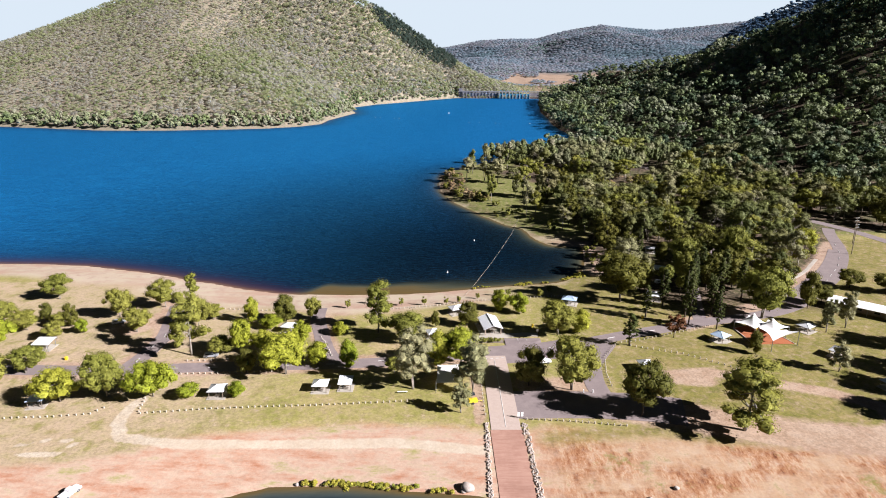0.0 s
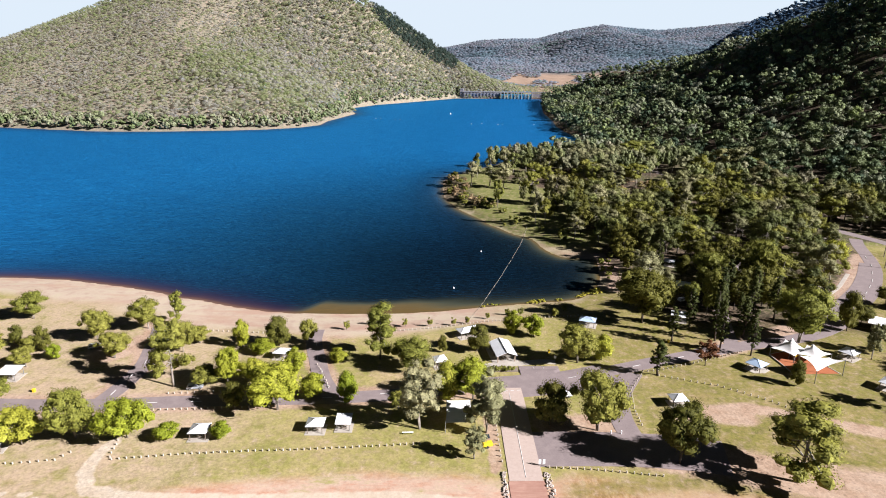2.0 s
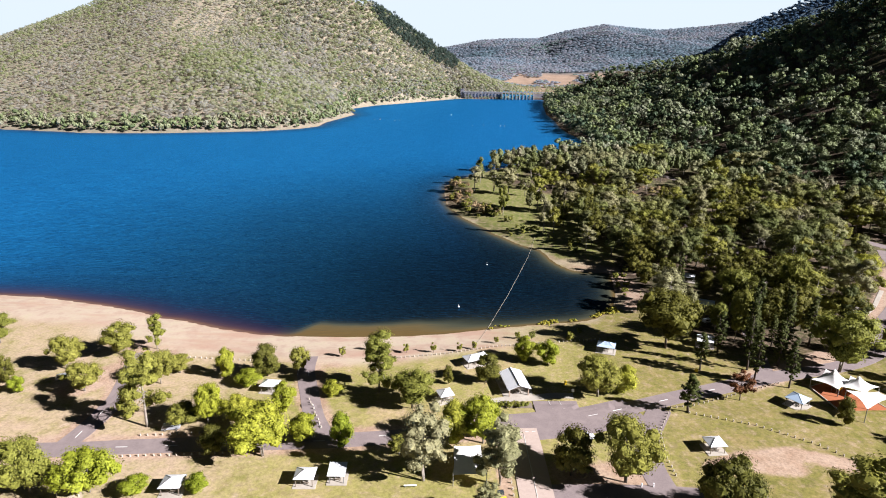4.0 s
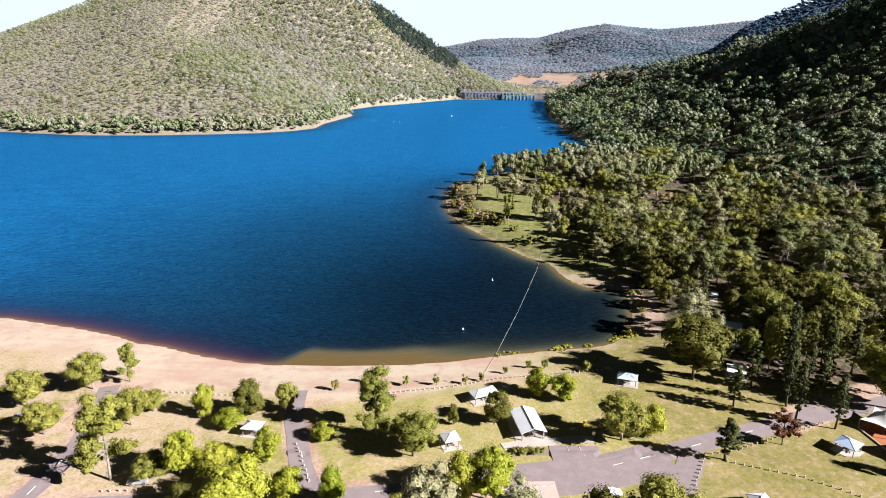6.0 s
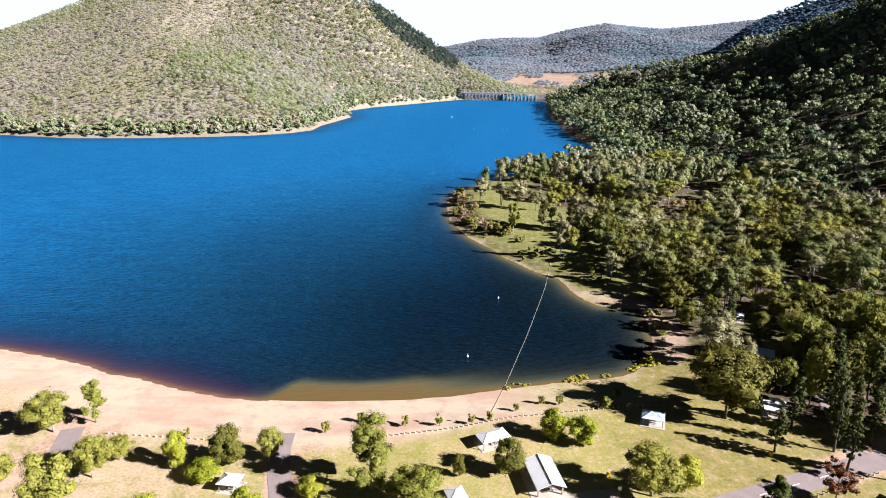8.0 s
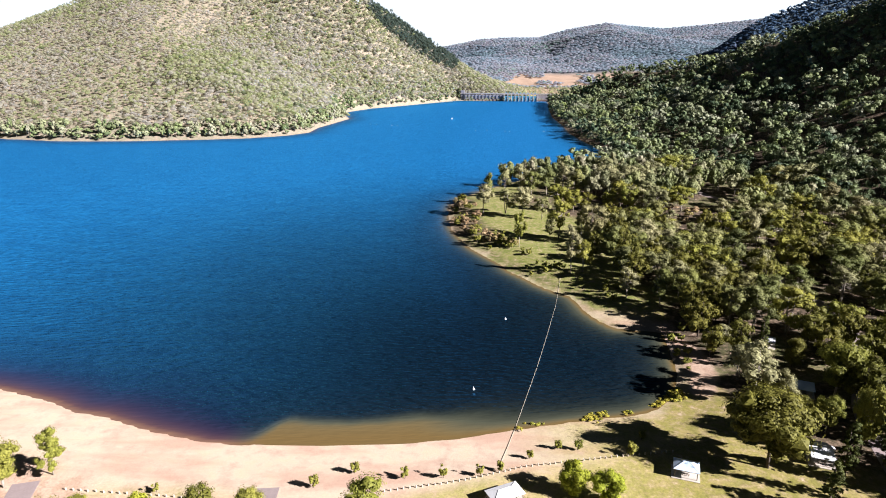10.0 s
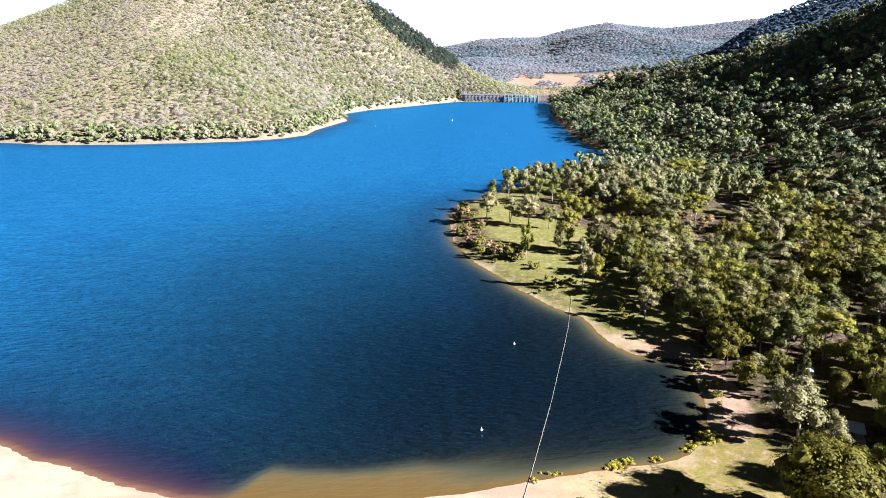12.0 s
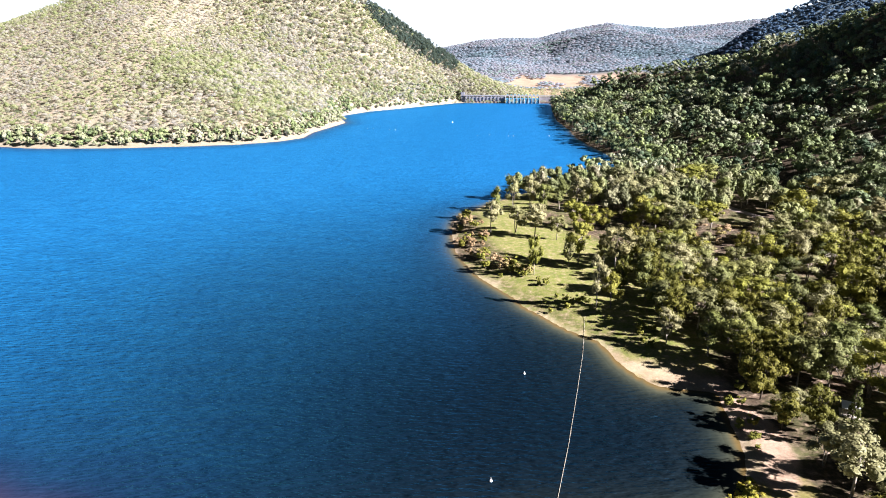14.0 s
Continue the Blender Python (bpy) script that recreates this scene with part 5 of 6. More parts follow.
# ---- verges and markings ----
road("junction", [(8.3, 188.2), (22.4, 190.4), (36.4, 193.8), (50.6, 199.1)], 13, ASPHALT, "wide worn asphalt road junction above the boat ramp", 0.118)
road("parking_bays", [(21.8, 199.7), (28.3, 199.8), (34.8, 200)], 7.2, ASPHALT, "asphalt parking bays beside the picnic pavilion", 0.125)
road("footpath", [(9.8, 202.8), (14.3, 204.1), (22.3, 205.2), (29.4, 206.6), (34.4, 206.4)], 3.0, CONCRETE, "pale concrete footpath round the picnic pavilion", 0.15)


def marks(name, line, width, on, off, label):
    """Painted dashes along a line, one strip each."""
    k = 0
    for (x0, y0), (x1, y1) in zip(line[:-1], line[1:]):
        a, c = Vector((x0, y0)), Vector((x1, y1))
        n_ = max(1, int((c - a).length / (on + off)))
        for i in range(n_):
            p0 = a.lerp(c, i / n_)
            p1 = p0 + (c - a).normalized() * on
            ob = new(name, mesh_from(name, *strip([tuple(p0), tuple(p1)], width, 0.17, 2.0, 2)))
            ob.data.materials.append(LINE)
            tagged(ob, label, "marking", kind="structure")


marks("road_line", [(17, 185.9), (17.1, 146.7)], 0.16, 12.9, 0.1, "white centre line on the ramp approach")
marks("road_line", [(36.4, 195.2), (66.8, 206.5), (93.3, 216)], 0.16, 3, 5, "white dashed road line")
marks("road_line", [(-1.7, 188), (-35.5, 182.5), (-98.3, 178.9)], 0.16, 3, 9, "white dashed road line")
marks("road_line", [(20.4, 187.5), (5.3, 185.4)], 0.3, 1.0, 0.9, "white dashed give-way line")
marks("road_line", [(-101.3, 183.3), (-100.4, 203.1), (-106.4, 228.7)], 0.16, 3, 6, "white dashed road line")
marks("road_line", [(-37.5, 187.7), (-44.4, 206.4), (-49.5, 228.2)], 0.16, 3, 5, "white dashed road line")
for x in (26.4, 29.6):
    marks("road_line", [(x, 203.4), (x + 0.6, 198.6)], 0.15, 4.7, 0.1, "white parking bay line")
marks("road_line", [(171.7, 261.8), (190.8, 284.2), (204.4, 305.2), (215.2, 329.6)], 0.18, 4, 5, "white dashed road line")

# ---- low post fences ----
POST = Shape().bar((0, 0, -0.3), (0, 0, 0.6), 0.21, 0.18, 7).mesh("post")
POST.materials.append(PALETIMBER)


def fence(line, gap, label="row of short weathered timber bollards in dry grass"):
    f = thing("bollard_fence", label, "fence", "bollard fences of the park")
    left_over = 0.0
    for (x0, y0), (x1, y1) in zip(line[:-1], line[1:]):
        a, c = Vector((x0, y0)), Vector((x1, y1))
        L_ = (c - a).length
        s_ = left_over
        while s_ < L_:
            q = a.lerp(c, s_ / L_)
            jx, jy = random.uniform(-0.1, 0.1), random.uniform(-0.1, 0.1)
            ob = new("post", POST)
            ob.matrix_basis = pose(q.x + jx, q.y + jy, zat(q.x, q.y), random.uniform(-4, 4), random.uniform(-4, 4), random.uniform(0, 60))
            ob.parent = f
            s_ += gap
        left_over = s_ - L_
    return f


fence([(-87.7, 160.8), (-86.1, 152.9), (-68.1, 155.4), (-39.2, 157.3), (-7.6, 159.9)], 1.75)
fence([(-146.5, 148.8), (-122.5, 150), (-107.7, 151.1), (-99.1, 152.5), (-96.2, 157.1)], 1.9)
fence([(-96.7, 230.2), (-81.7, 228.8), (-65.2, 227.2)], 1.9)
fence([(-21.7, 229.7), (-3.9, 233.5), (12.7, 239.2), (34.4, 242.7), (52.6, 245.3)], 1.5)
fence([(23.2, 150.7), (33.9, 149.8), (50.6, 147.4)], 1.7)
fence([(60.2, 197.8), (54.1, 188.2), (51.9, 176.5), (51.6, 167.9)], 1.7)
fence([(59.6, 199.8), (68.6, 201.3), (79.5, 205.8), (88.6, 209.7), (100.5, 214.7)], 1.8)
fence([(65.4, 196.7), (81.3, 190.6), (93.1, 182), (100.3, 173.4)], 1.9)
fence([(-98.3, 174.5), (-80.7, 175.8), (-61.1, 176.9), (-51.2, 177.3)], 1.9)
fence([(-84.7, 184.6), (-69, 185.5), (-54.3, 186.3)], 1.9)
fence([(-37.5, 188.6), (-44.4, 204.4)], 2.0)
fence([(10.9, 185.7), (11.6, 169.7), (11.8, 152.6)], 2.2)

# ---- picnic shelters ----


def picnic_set(t, x, y, rz=0.0):
    m = pose(x, y, 0, 0, 0, rz)
    g = lambda a, c: tuple(m @ Vector((a, c, 0)))[:2]
    part("tabletop", Shape().box(*g(0, 0), 0.85, 1.9, 0.8, 0.07, rz), TIMBER, t)
    for q in (-0.85, 0.85):
        part("bench", Shape().box(*g(0, q), 0.52, 1.9, 0.32, 0.06, rz).box(*g(-0.7, q), 0.12, 0.1, 0.25, 0.4, rz).box(*g(0.7, q), 0.12, 0.1, 0.25, 0.4, rz), TIMBER, t)
    for q in (-0.6, 0.6):
        part("table_leg", Shape().box(*g(q, 0), 0.12, 0.1, 0.6, 0.74, rz), STEEL, t)


def roof_ribs(owner, mat, corners, n):
    """Raised ribs of sheet metal up a roof plane given by its two eave and two ridge corners."""
    a, b_, c, d_ = (Vector(q) for q in corners)
    for i in range(n + 1):
        u = i / n
        lo, hi = a.lerp(b_, u), d_.lerp(c, u)
        part("roof_rib", Shape().bar(lo + Vector((0, 0, 0.02)), hi + Vector((0, 0, 0.02)), 0.035, 0.035, 3), mat, owner)


def shelter(x, y, w, d_, rz, roof, form="hip", eave=2.45, label=""):
    t = thing("picnic_shelter", label, "shelter", "picnic shelters of the park", (x, y, zat(x, y)), rz)
    part("slab", Shape().box(0, 0, -0.3, w + 0.6, d_ + 0.6, 0.42), CONCRETE, t)
    for a in (-1, 1):
        for c in (-1, 1):
            part("post", Shape().box(a * (w / 2 - 0.45), c * (d_ / 2 - 0.45), 0.1, 0.16, 0.16, eave), STEEL if form != "hip" else TIMBER, t)
    hw, hd = w / 2, d_ / 2
    if form == "hip":
        up = 0.32 * min(hw, hd) + 0.35
        r = max(0.0, hw - hd)
        q = max(0.0, hd - hw)
        R0, R1 = (-r, -q, eave + up), (r, q, eave + up)
        A, B, C, E = (-hw, -hd, eave), (hw, -hd, eave), (hw, hd, eave), (-hw, hd, eave)
        planes = [[A, B, R1, R0], [C, E, R0, R1], [B, C, R1, R1], [E, A, R0, R0]] if q == 0 else [[B, C, R1, R0], [E, A, R0, R1], [A, B, R0, R0], [C, E, R1, R1]]
        for pl in planes:
            s = Shape()
            cor = [pl[0], pl[1], pl[2]] + ([pl[3]] if pl[3] != pl[2] else [])
            s.slab(cor, 0.10)
            part("roof_plane", s, roof, t)
        for e in (A, B):
            part("hip_capping", Shape().bar(e, R0 if (q > 0 or e == A) else R1, 0.06, 0.06, 4), roof, t)
        for e in (C, E):
            part("hip_capping", Shape().bar(e, R1 if (q > 0 or e == C) else R0, 0.06, 0.06, 4), roof, t)
        s = Shape()
        for a, c in ((A, B), (B, C), (C, E), (E, A)):
            s.bar(Vector(a) - Vector((0, 0, 0.06)), Vector(c) - Vector((0, 0, 0.06)), 0.07, 0.07, 4)
        part("gutter", s, STEEL, t)
    else:
        s = Shape().slab([(-hw, -hd, eave), (hw, -hd, eave), (hw, hd, eave + 0.55), (-hw, hd, eave + 0.55)], 0.12)
        sheet_ = part("roof_sheet", s, roof, t)
        roof_ribs(sheet_, roof, [(-hw, -hd, eave), (hw, -hd, eave), (hw, hd, eave + 0.55), (-hw, hd, eave + 0.55)], 8)
    picnic_set(t, 0, 0, 0)
    return t


HIPL, BLUEL, FLATL = "open picnic shelter with pale hipped metal roof over a table", "open picnic shelter with blue hipped metal roof over a table", "small picnic shelter with flat sloping pale roof over a table"
for x, y, w, d_, rz, roof, form in (
    (-37, 166.2, 4.8, 4.6, 0, ZINC, "hip"), (-67, 163.1, 4.9, 4.9, 2, ZINC, "hip"), (6.3, 226.5, 8.2, 4.8, 24, ZINC, "hip"), (-3.9, 203.8, 4.4, 4.6, 19, ZINC, "hip"),
    (-56.6, 208.5, 5.2, 4.4, -8, ZINC, "hip"), (65.2, 179.7, 4.6, 4.6, 5, ZINC, "hip"), (98.8, 201.9, 5.4, 5.2, 36, BLUEROOF, "hip"), (134.1, 210.4, 5.6, 5, 32, ZINC, "hip"),
    (133.2, 189.3, 5.4, 4.8, 38, ZINC, "hip"), (-116.8, 157, 4.6, 4.4, 10, BLUEROOF, "hip"), (51.6, 236.3, 6, 4.8, -20, BLUEROOF, "hip"), (136.8, 168.1, 5.4, 5, 20, BLUEROOF, "hip"),
    (-29.6, 167.5, 4.2, 4.6, 0, ZINC, "flat"), (-137.1, 193.3, 5.8, 5.2, 0, ZINC, "flat"), (106.8, 306.2, 4.6, 4, -30, ZINC, "flat"), (101.4, 274.3, 6, 5, -25, BLUEROOF, "flat"),
    (87.4, 240.7, 5.5, 4.6, -20, ZINC, "flat"),
):
    shelter(x, y, w, d_, rz, roof, form, 2.45, FLATL if form == "flat" else (BLUEL if roof is BLUEROOF else HIPL))

# ---- pavilion with a gabled roof ----
pav = thing("pavilion", "open picnic pavilion with a pale gabled metal roof", "pavilion", at=(17.3, 210.9, zat(17.3, 210.9)), rz=9)
part("slab", Shape().box(0, -0.6, -0.3, 9.2, 14, 0.44), CONCRETE, pav)
for a in (-1, 1):
    s = Shape().slab([(a * 3.5, -5.7, 2.7), (0, -5.7, 4.0), (0, 5.7, 4.0), (a * 3.5, 5.7, 2.7)][::a], 0.12)
    plane_ = part("roof_plane", s, ZINC, pav)
    roof_ribs(plane_, ZINC, [(a * 3.5, -5.7, 2.7), (a * 3.5, 5.7, 2.7), (0, 5.7, 4.0), (0, -5.7, 4.0)], 16)
    part("gutter", Shape().bar((a * 3.55, -5.7, 2.6), (a * 3.55, 5.7, 2.6), 0.09, 0.09, 5), STEEL, pav)
    for c in (-4.8, 0, 4.8):
        part("post", Shape().box(a * 2.9, c, 0.1, 0.32, 0.32, 2.75), BRICK, pav)
part("ridge_capping", Shape().bar((0, -5.75, 4.03), (0, 5.75, 4.03), 0.12, 0.12, 5), ZINC, pav)
part("gable_infill", Shape().slab([(-3.2, -5.3, 2.75), (3.2, -5.3, 2.75), (0, -5.3, 3.9)], 0.02).slab([(-3.2, -5.25, 2.75), (3.2, -5.25, 2.75), (0, -5.25, 3.9)], 0.02), TIMBER, pav)
part("back_wall", Shape().box(0, 4.9, 0.1, 5.6, 0.22, 2.6), BRICK, pav)
for c in (-3, 1.5):
    picnic_set(pav, 0, c, 90)
for x, y, w, h in ((12.9, 200.8, 3, 1.4), (14.5, 199.7, 3.2, 1.6), (16.2, 200.8, 3.2, 1.6), (17.9, 199.9, 3.2, 1.5), (19.6, 200.9, 2.8, 1.3)):
    set_tree(SHRUB, x, y, w, h, "garden bed shrubs by the pavilion")
part("trim", Shape().box(16.3, 200.8, zat(16.3, 200.8) - 0.2, 10, 2.8, 0.42), TIMBER)
tagged(bpy.data.objects["trim"], "timber-edged garden bed in front of the pavilion", "garden bed", kind="structure")

# ---- shade canopies ----


def sail_mesh(corners, peak=None, n=14, sag=0.2):
    """Stretched cloth between four corners, its edges drawn in, raised to a peak or left as a saddle."""
    A, B, C, E = (Vector(c) for c in corners)
    mid = (A + B + C + E) / 4
    top = Vector(peak) if peak else None
    v = []
    for j in range(n + 1):
        for i in range(n + 1):
            u, w = i / n, j / n
            q = A.lerp(B, u).lerp(E.lerp(C, u), w)
            e = max(abs(2 * u - 1), abs(2 * w - 1))
            o = min(abs(2 * u - 1), abs(2 * w - 1))
            q = q.lerp(Vector((mid.x, mid.y, q.z)), sag * e * (1 - o * o))
            if top:
                k = (1 - e) ** 1.7
                q = q.lerp(Vector((top.x, top.y, q.z)), 0.35 * k)
                q.z += (top.z - mid.z) * k
            v.append(q)
    v += [q - Vector((0, 0, 0.03)) for q in v]
    m = n + 1
    f = [(j * m + i, j * m + i + 1, (j + 1) * m + i + 1, (j + 1) * m + i) for j in range(n) for i in range(n)]
    f += [tuple(x_ + m * m for x_ in q[::-1]) for q in f]
    s = Shape()
    s.add(v, f)
    return s.mesh("sail", True)


def shade_sail(corners, peak, label, skip=()):
    t = thing("shade_sail", label, "shade sail", "shade sails over the playground")
    part("cloth", sail_mesh(corners, peak), CANVAS, t)
    for i, c in enumerate(corners):
        if i not in skip:
            g = Vector((c[0], c[1], zat(c[0], c[1]) - 0.2))
            part("post", Shape().bar(g, Vector(c) + Vector((0, 0, 0.15)), 0.14, 0.11, 8), STEEL, t)
    if peak:
        part("mast", Shape().bar((peak[0], peak[1], zat(peak[0], peak[1]) - 0.2), peak, 0.14, 0.1, 8), STEEL, t)


shade_sail([(108.5, 212.5, 5), (113.3, 206.4, 5), (121, 210.5, 5), (116.9, 219.1, 5)], (116, 213.4, 8.6), "white peaked shade sail on steel posts")
shade_sail([(114.1, 208.4, 5), (119.9, 203.8, 5.2), (126.6, 208.1, 5), (122, 214.7, 5)], (119.9, 208.9, 8.2), "white peaked shade sail on steel posts")
shade_sail([(112.3, 192.5, 6.9), (123.8, 197.2, 8.2), (123, 203.6, 6.0), (110.9, 200, 8.4)], None, "white saddle-shaped shade sail on steel posts")
zf = zat(114.8, 202.2)
part("playground_floor", Shape().slab([(109.4, 199, zf + 0.22), (112.3, 191.5, zf + 0.22), (124.9, 196.8, zf + 0.22), (122.8, 204.4, zf + 0.22), (115.8, 215.4, zf + 0.22), (108.3, 212.3, zf + 0.22)], 0.6), RUBBER)
tagged(bpy.data.objects["playground_floor"], "orange-brown rubber softfall under the shade sails", "playground floor", kind="structure")
rim = [(109.4, 199), (112.3, 191.5), (124.9, 196.8), (122.8, 204.4), (115.8, 215.4), (108.3, 212.3), (109.4, 199)]
s = Shape()
for (x0, y0), (x1, y1) in zip(rim[:-1], rim[1:]):
    L_ = math.hypot(x1 - x0, y1 - y0)
    s.box((x0 + x1) / 2, (y0 + y1) / 2, zf - 0.3, L_ + 0.25, 0.28, 0.62, math.degrees(math.atan2(y1 - y0, x1 - x0)))
tagged(part("kerb", s, CONCRETE), "pale concrete kerb round the playground floor", "kerb", kind="structure")
play = thing("play_unit", "playground climbing unit with red and yellow panels", "play equipment", at=(114.8, 209.3, zf + 0.2), rz=30)
part("platform", Shape().box(0, 0, 1.2, 2.2, 2.2, 0.12), TIMBER, play)
for a in (-1, 1):
    for c in (-1, 1):
        part("post", Shape().box(a, c, 0, 0.12, 0.12, 2.6), STEEL, play)
part("panel", Shape().box(0, -1.05, 1.3, 1.9, 0.06, 0.8), YELLOW, play)
part("slide", Shape().slab([(-0.35, 1.1, 1.3), (0.35, 1.1, 1.3), (0.35, 3.6, 0.25), (-0.35, 3.6, 0.25)], 0.08), RUBBER, play)

can = thing("shade_canopy", "square white cloth canopy on four posts beside a gum tree", "canopy")
zc = zat(1.7, 169.9)
part("cloth", sail_mesh([(-2.2, 164.8, zc + 3.1), (5.7, 165.1, zc + 3.1), (4.8, 175.9, zc + 3.5), (-1.8, 175.5, zc + 3.5)], None, 14, 0.05), CANVAS, can)
for x, y in ((-2.2, 164.8), (5.7, 165.1), (4.8, 175.9), (-1.8, 175.5)):
    part("post", Shape().bar((x, y, zc - 0.3), (x, y, zc + 3.6), 0.11, 0.1, 8), STEEL, can)
seat = thing("bench_seat", "long pale bench seat under the gum tree", "bench", at=(-12.2, 164.5, zat(-12.2, 164.5)), rz=3)
part("seat", Shape().box(0, 0, 0.42, 3.0, 0.4, 0.08), WHITEPAINT, seat)
for a in (-1.1, 1.1):
    part("leg", Shape().box(a, 0, -0.1, 0.1, 0.34, 0.52), STEEL, seat)

# ---- long building at the park's edge ----
bld = thing("long_building", "long low building with a white metal roof behind trees", "building", at=(174.8, 221, zat(174.8, 221)), rz=-41)
part("wall", Shape().box(0, 1.5, -0.5, 44, 5.5, 3.4), BRICK, bld)
for a in (-1, 1):
    s = Shape().slab([(-23, 0.5 + a * 4.6, 3.0), (23, 0.5 + a * 4.6, 3.0), (23, 0.5, 4.1), (-23, 0.5, 4.1)][::a], 0.14)
    part("roof_plane", s, WHITEPAINT, bld)
for i in range(8):
    part("veranda_post", Shape().box(-21 + 6 * i, -3.6, -0.3, 0.16, 0.16, 3.3), STEEL, bld)
for i in range(7):
    w_ = part("window", Shape().box(-18 + 6 * i, -1.3, 0.9, 1.8, 0.12, 1.2), GLASS, bld)

# ---- boat ramp edges ----


def stone(seed, n=2):
    bm = bmesh.new()
    bmesh.ops.create_icosphere(bm, subdivisions=n, radius=0.5)
    r = random.Random(seed)
    off = Vector((r.random() * 50, 0, 0))
    for v in bm.verts:
        v.co *= 0.75 + 0.5 * (noise.noise(v.co * 1.8 + off) * 0.5 + 0.5)
        v.co.z *= 0.7
    co = np.array([v.co for v in bm.verts])
    bm.verts.index_update()
    f = np.array([[v.index for v in q.verts] for q in bm.faces])
    bm.free()
    return co, f


STONES = [stone(k, 1) for k in range(5)]


def riprap(name, line, n_, half, label):
    co, fs, o = [], [], 0
    r = random.Random(len(name) + n_)
    for i in range(n_):
        u = r.random() * (len(line) - 1)
        k = int(u)
        a, c = Vector(line[k]), Vector(line[k + 1])
        q = a.lerp(c, u - k)
        x, y = q.x + r.uniform(-half, half), q.y + r.uniform(-0.5, 0.5)
        v, f = STONES[r.randrange(5)]
        m = np.array(Euler((r.random() * 6, r.random() * 6, r.random() * 6)).to_matrix()) * r.uniform(0.3, 0.85)
        co.append(v @ m.T + np.array((x, y, zat(x, y) + 0.12)))
        fs.append(f + o)
        o += len(v)
    ob = new(name, mesh_from(name, np.concatenate(co), np.concatenate(fs), None, False))
    ob.data.materials.append(ROCK)
    return tagged(ob, label, "rocks", kind="stuff")


riprap("rock_edging", [(12, 148.7), (11.7, 137.7), (11.4, 126.6), (11.3, 118.7)], 220, 0.5, "pale broken rocks piled along the boat ramp")
riprap("rock_edging", [(22.3, 148.7), (22.7, 137.9), (23.1, 126.8), (23.3, 117.7)], 300, 0.75, "pale broken rocks piled along the boat ramp")
for x, y, k in ((5.9, 124.6, 3.2), (4.9, 123.8, 1.6), (-35.3, 126, 1.1), (-33.8, 126.1, 1.0), (55.6, 124.1, 1.3), (48.6, 121.1, 0.9)):
    v, f = stone(int(x * 7) % 13, 3)
    ob = new("boulder", mesh_from("boulder", v * k, f, None, True))
    ob.data.materials.append(ROCK)
    ob.location = (x, y, zat(x, y) + 0.2 * k)
    tagged(ob, "pale weathered boulder half sunk by the cove", "boulder", "boulders by the cove")
for x in (21.0, 22.0):
    t = thing("marker_sign", "white marker board on a post beside the boat ramp", "sign", "boards beside the boat ramp", at=(x, 151.2, zat(x, 151.2)), rz=8)
    part("post", Shape().box(0, 0, -0.3, 0.1, 0.1, 2.2), STEEL, t)
    part("board", Shape().box(0, -0.08, 0.7, 0.6, 0.05, 1.3), WHITEPAINT, t)
t = thing("notice_board", "small white notice board on a post in the grass", "sign", at=(34.3, 207, zat(34.3, 207)), rz=-10)
part("post", Shape().bar((0, 0, -0.3), (0, 0, 2.1), 0.06, 0.06, 7), STEEL, t)
part("board", Shape().box(0, -0.09, 1.2, 0.75, 0.05, 0.95), WHITEPAINT, t)
for x in (42.1, 44.9):
    t = thing("bollard", "white painted bollard at the car park entry", "bollard", "white bollards", at=(x, 165, zat(x, 165)))
    part("post", Shape().bar((0, 0, -0.2), (0, 0, 1.1), 0.16, 0.15, 9), WHITEPAINT, t)
for x, y in ((-124.8, 184.9), (49.1, 182.9), (77.1, 221.7), (33.4, 213.5)):
    t = thing("rubbish_bin", "yellow-topped rubbish bin on the grass", "bin", "yellow rubbish bins", at=(x, y, zat(x, y)))
    part("body", Shape().box(0, 0, 0, 0.7, 0.7, 1.0, 0, -0.1), YELLOW, t)
    part("lid", Shape().box(0, 0, 1.0, 0.82, 0.82, 0.12, 0, 0.2), YELLOW, t)
vms = thing("solar_trailer", "yellow works trailer with a solar panel on a mast", "trailer", at=(8.7, 158.9, zat(8.7, 158.9)), rz=12)
part("body", Shape().box(0, 0, 0.5, 2.6, 1.4, 0.9, 0, 0.08), YELLOW, vms)
part("drawbar", Shape().bar((1.2, 0, 0.55), (2.6, 0, 0.5), 0.07), YELLOW, vms)
part("mast", Shape().bar((-0.3, 0.2, 1.3), (-0.3, 0.2, 2.9), 0.08), STEEL, vms)
part("solar_panel", Shape().slab([(-1.0, -0.3, 2.7), (0.5, -0.3, 2.7), (0.5, 0.7, 3.3), (-1.0, 0.7, 3.3)], 0.06), GLASS, vms, "dark blue solar panel")
for c in (-0.75, 0.75):
    part("wheel", Shape().bar((-0.2, c - 0.1, 0.35), (-0.2, c + 0.1, 0.35), 0.36, 0.36, 12), BLACK, vms)

# ---- vehicles ----


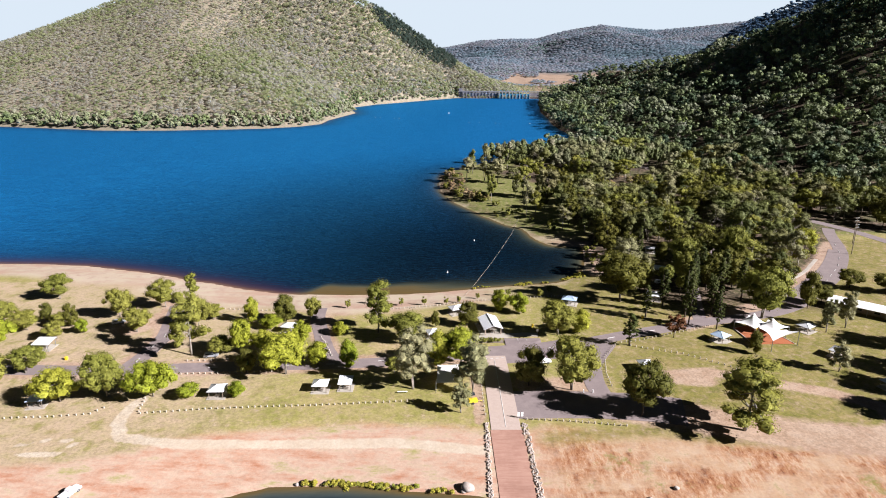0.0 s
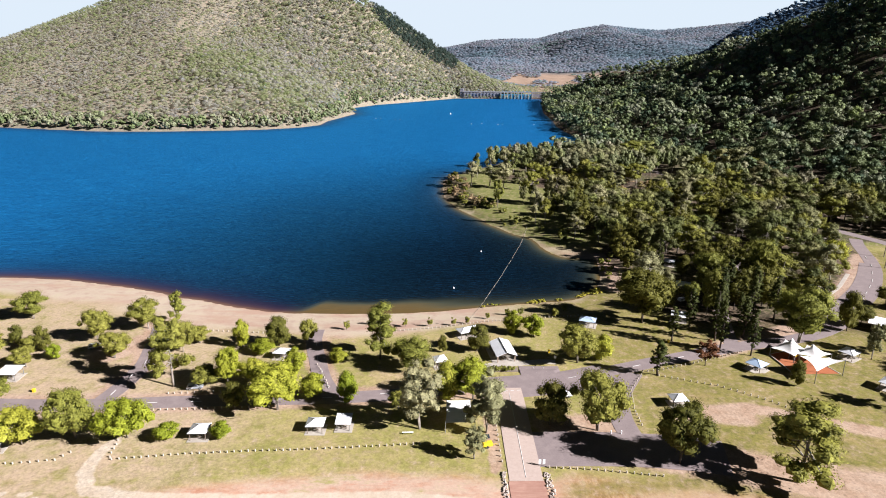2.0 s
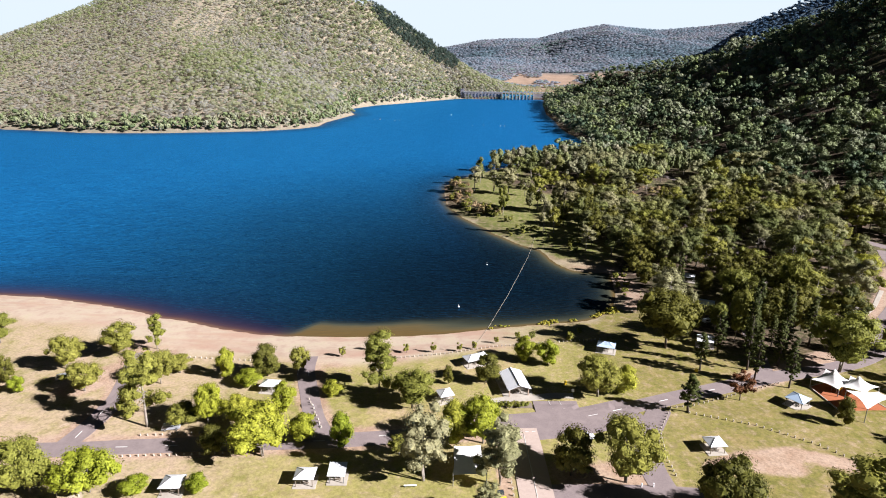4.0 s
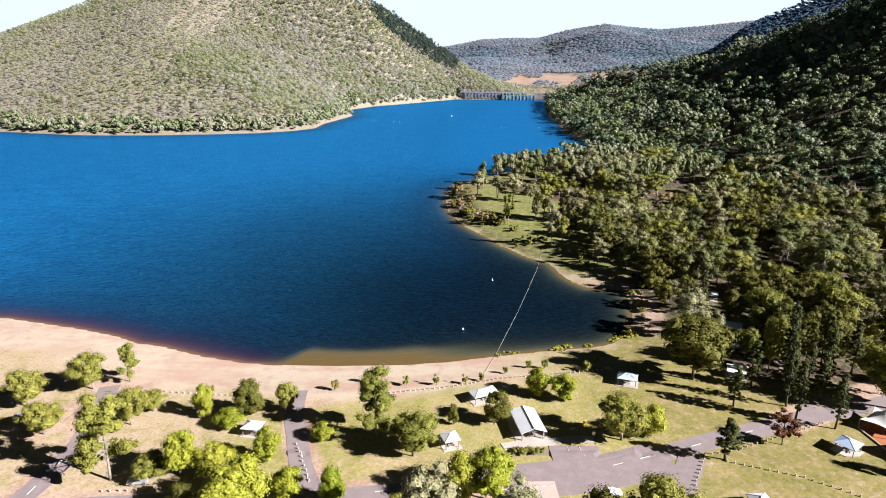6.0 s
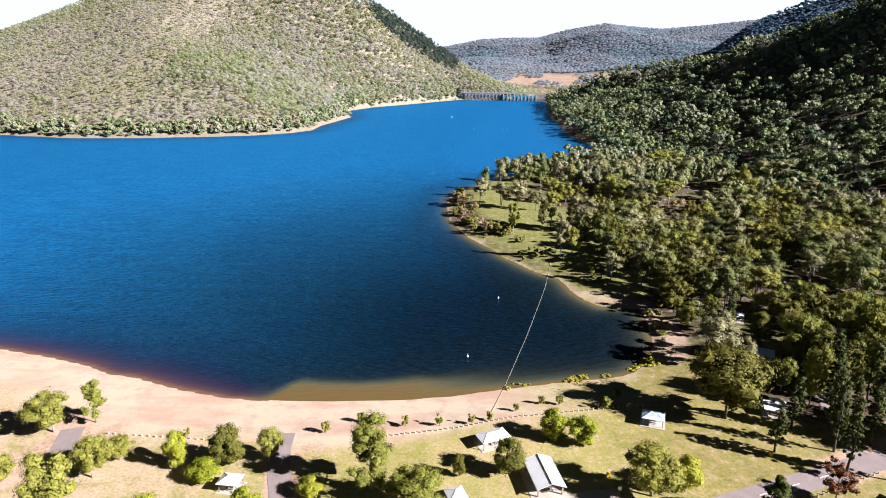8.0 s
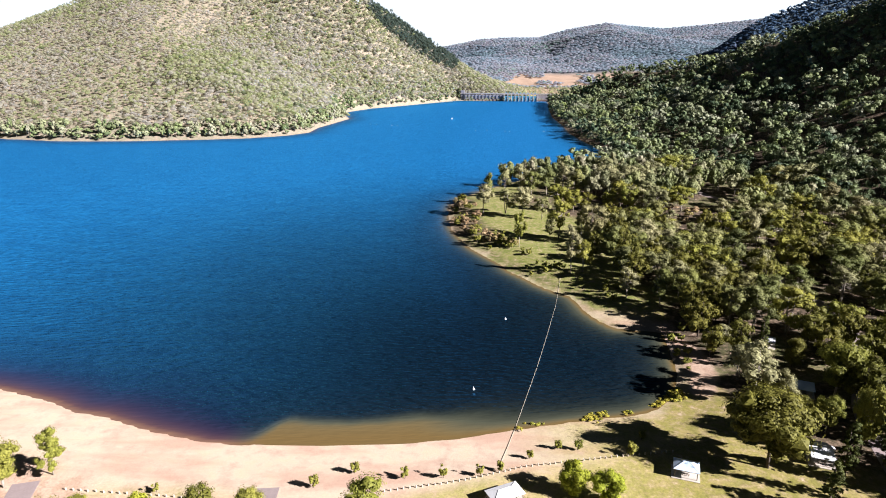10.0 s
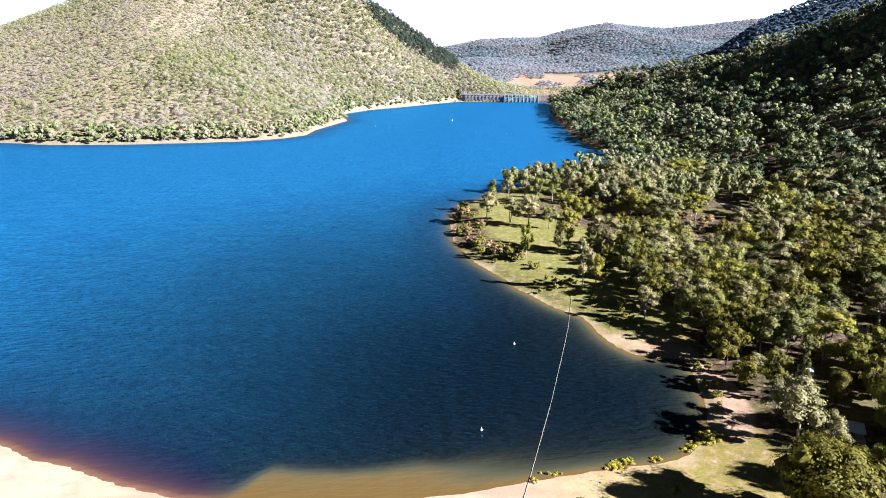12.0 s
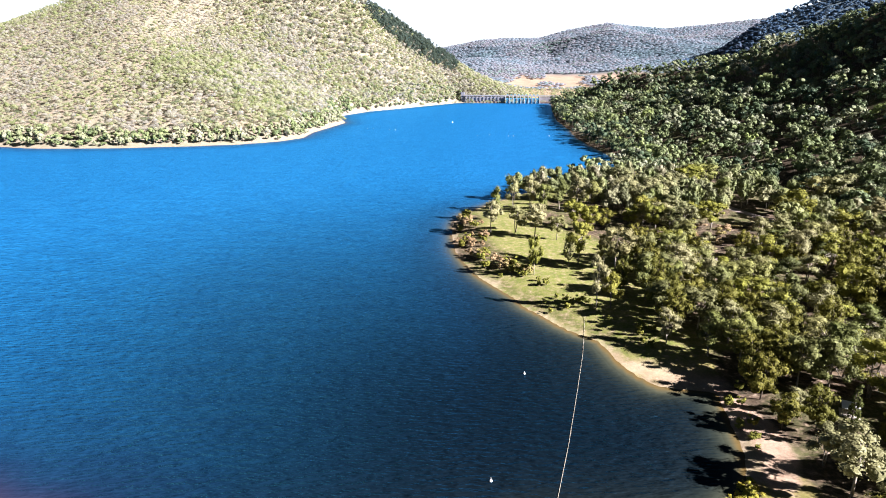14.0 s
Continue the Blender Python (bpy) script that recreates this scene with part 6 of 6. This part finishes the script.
def car(x, y, rz, paint, label, tray=False):
    t = thing("car", label, "car", "parked cars", (x, y, zat(x, y)), rz)
    prof = [(-2.35, 0.45), (2.3, 0.45), (2.38, 0.85), (1.2, 1.05), (0.6, 1.62), (-1.9, 1.66), (-2.3, 1.0)] if not tray else \
           [(-2.5, 0.5), (2.45, 0.5), (2.5, 0.95), (1.35, 1.1), (0.8, 1.72), (-0.5, 1.75), (-0.7, 1.15), (-2.5, 1.12)]
    s = Shape()
    n_ = len(prof)
    v = []
    for c in (-1, 1):
        v += [(px, c * (0.92 if pz < 1.2 else 0.74), pz) for px, pz in prof]
    s.add(v, [tuple(range(n_ - 1, -1, -1)), tuple(range(n_, 2 * n_))] + [(i, (i + 1) % n_, n_ + (i + 1) % n_, n_ + i) for i in range(n_)])
    part("body", s, paint, t)
    f1, f0 = (1.2, 0.62) if not tray else (1.35, 0.82)
    part("windscreen", Shape().slab([(f1 - 0.06, -0.7, 1.12), (f1 - 0.06, 0.7, 1.12), (f0 + 0.05, 0.62, 1.6), (f0 + 0.05, -0.62, 1.6)], 0.02), GLASS, t)
    back = -1.9 if not tray else -0.45
    for c in (-1, 1):
        part("side_window", Shape().slab([(f1 - 0.25, c * 0.9, 1.14), (back, c * 0.9, 1.14), (back + 0.1, c * 0.79, 1.56), (f0, c * 0.79, 1.56)][::c], 0.02), GLASS, t)
        part("headlight", Shape().box(2.34, c * 0.62, 0.72, 0.1, 0.36, 0.16), WHITEPAINT, t)
        for a in (-1.45, 1.45):
            w_ = part("wheel", Shape().bar((a, c * 0.72, 0.36), (a, c * 0.95, 0.36), 0.37, 0.37, 14), BLACK, t)
            part("rim", Shape().bar((a, c * 0.94, 0.36), (a, c * 0.965, 0.36), 0.22, 0.2, 10), STEEL, w_)
    return t


car(-86.8, 120.7, 70, WHITEPAINT, "white four-wheel-drive parked on the dry foreshore", True)
car(-122.5, 214.8, 30, SILVER, "silver car parked in the shade of a tree")
car(91.5, 246.1, -15, WHITEPAINT, "white car parked under the woodland trees")
car(96.9, 260.9, 20, SILVER, "silver car parked under the woodland trees")
car(33, 184.2, 8, WHITEPAINT, "white utility parked on the asphalt between two trees", True)
car(-77.8, 187.7, 10, SILVER, "silver car parked beside the park road")

# ---- power line poles ----
for x, y, h in ((209.1, 303, 16), (220.6, 320.6, 15), (271.2, 309.6, 14)):
    t = thing("power_pole", "grey timber power pole with two crossarms", "power pole", "power poles by the road", at=(x, y, zat(x, y)))
    part("pole", Shape().bar((0, 0, -0.5), (0, 0, h), 0.22, 0.14, 8), TIMBER, t)
    for q in (h - 0.5, h - 2.0):
        part("crossarm", Shape().box(0, 0, q, 3.0, 0.14, 0.16, 20), STEEL, t)
        for a in (-1.3, -0.5, 0.5, 1.3):
            part("insulator", Shape().bar((a * 0.94, a * 0.34, q + 0.16), (a * 0.94, a * 0.34, q + 0.45), 0.06, 0.08, 6), WHITEPAINT, t)

# ---- on the water ----
for x, y, k in ((1.8, 280.1, 0.7), (17.1, 334.1, 0.7), (8.8, 1137, 1.7)):
    t = thing("buoy", "small white mooring buoy floating on the lake", "buoy", "white buoys on the lake", at=(x, y, 0))
    t.scale = (k, k, k)
    part("float", Shape().bar((0, 0, -0.4), (0, 0, 0.35), 0.5, 0.55, 10).bar((0, 0, 0.35), (0, 0, 0.75), 0.55, 0.22, 10), WHITEPAINT, t)
    part("topmark", Shape().bar((0, 0, 0.7), (0, 0, 1.5), 0.14, 0.10, 8), WHITEPAINT, t)
for x, y in ((-115, 1055), (-106, 1055), (-82, 1040), (-74, 1040), (38.6, 975), (55, 981), (79, 969), (85, 969), (132, 968)):
    t = thing("buoy", "small pale marker float on the lake", "buoy", "marker floats towards the dam", at=(x, y, 0))
    part("float", Shape().bar((0, 0, -0.3), (0, 0, 0.45), 0.5, 0.38, 8), WHITEPAINT, t)
line = [(7.1, 242.3), (9.6, 250), (16, 270), (24, 295), (32, 322), (39.5, 348), (47, 378.4)]
cable = bpy.data.curves.new("rope", "CURVE")
cable.dimensions, cable.bevel_depth, cable.bevel_resolution = "3D", 0.05, 1
sp = cable.splines.new("POLY")
sp.points.add(len(line) * 8 - 8)
k = 0
for (x0, y0), (x1, y1) in zip(line[:-1], line[1:]):
    for i in range(8):
        u = i / 8
        x, y = x0 + (x1 - x0) * u, y0 + (y1 - y0) * u
        sp.points[k].co = (x, y, max(0.08, zat(x, y) + 0.12), 1)
        k += 1
sp.points[k].co = (*line[-1], zat(*line[-1]) + 0.5, 1)
rope = new("boom_rope", cable)
rope.data.materials.append(ROPE)
tagged(rope, "pale rope boom floating across the bay to the far bank", "rope")

for t_ in PROTOS:
    remove_thing(t_)
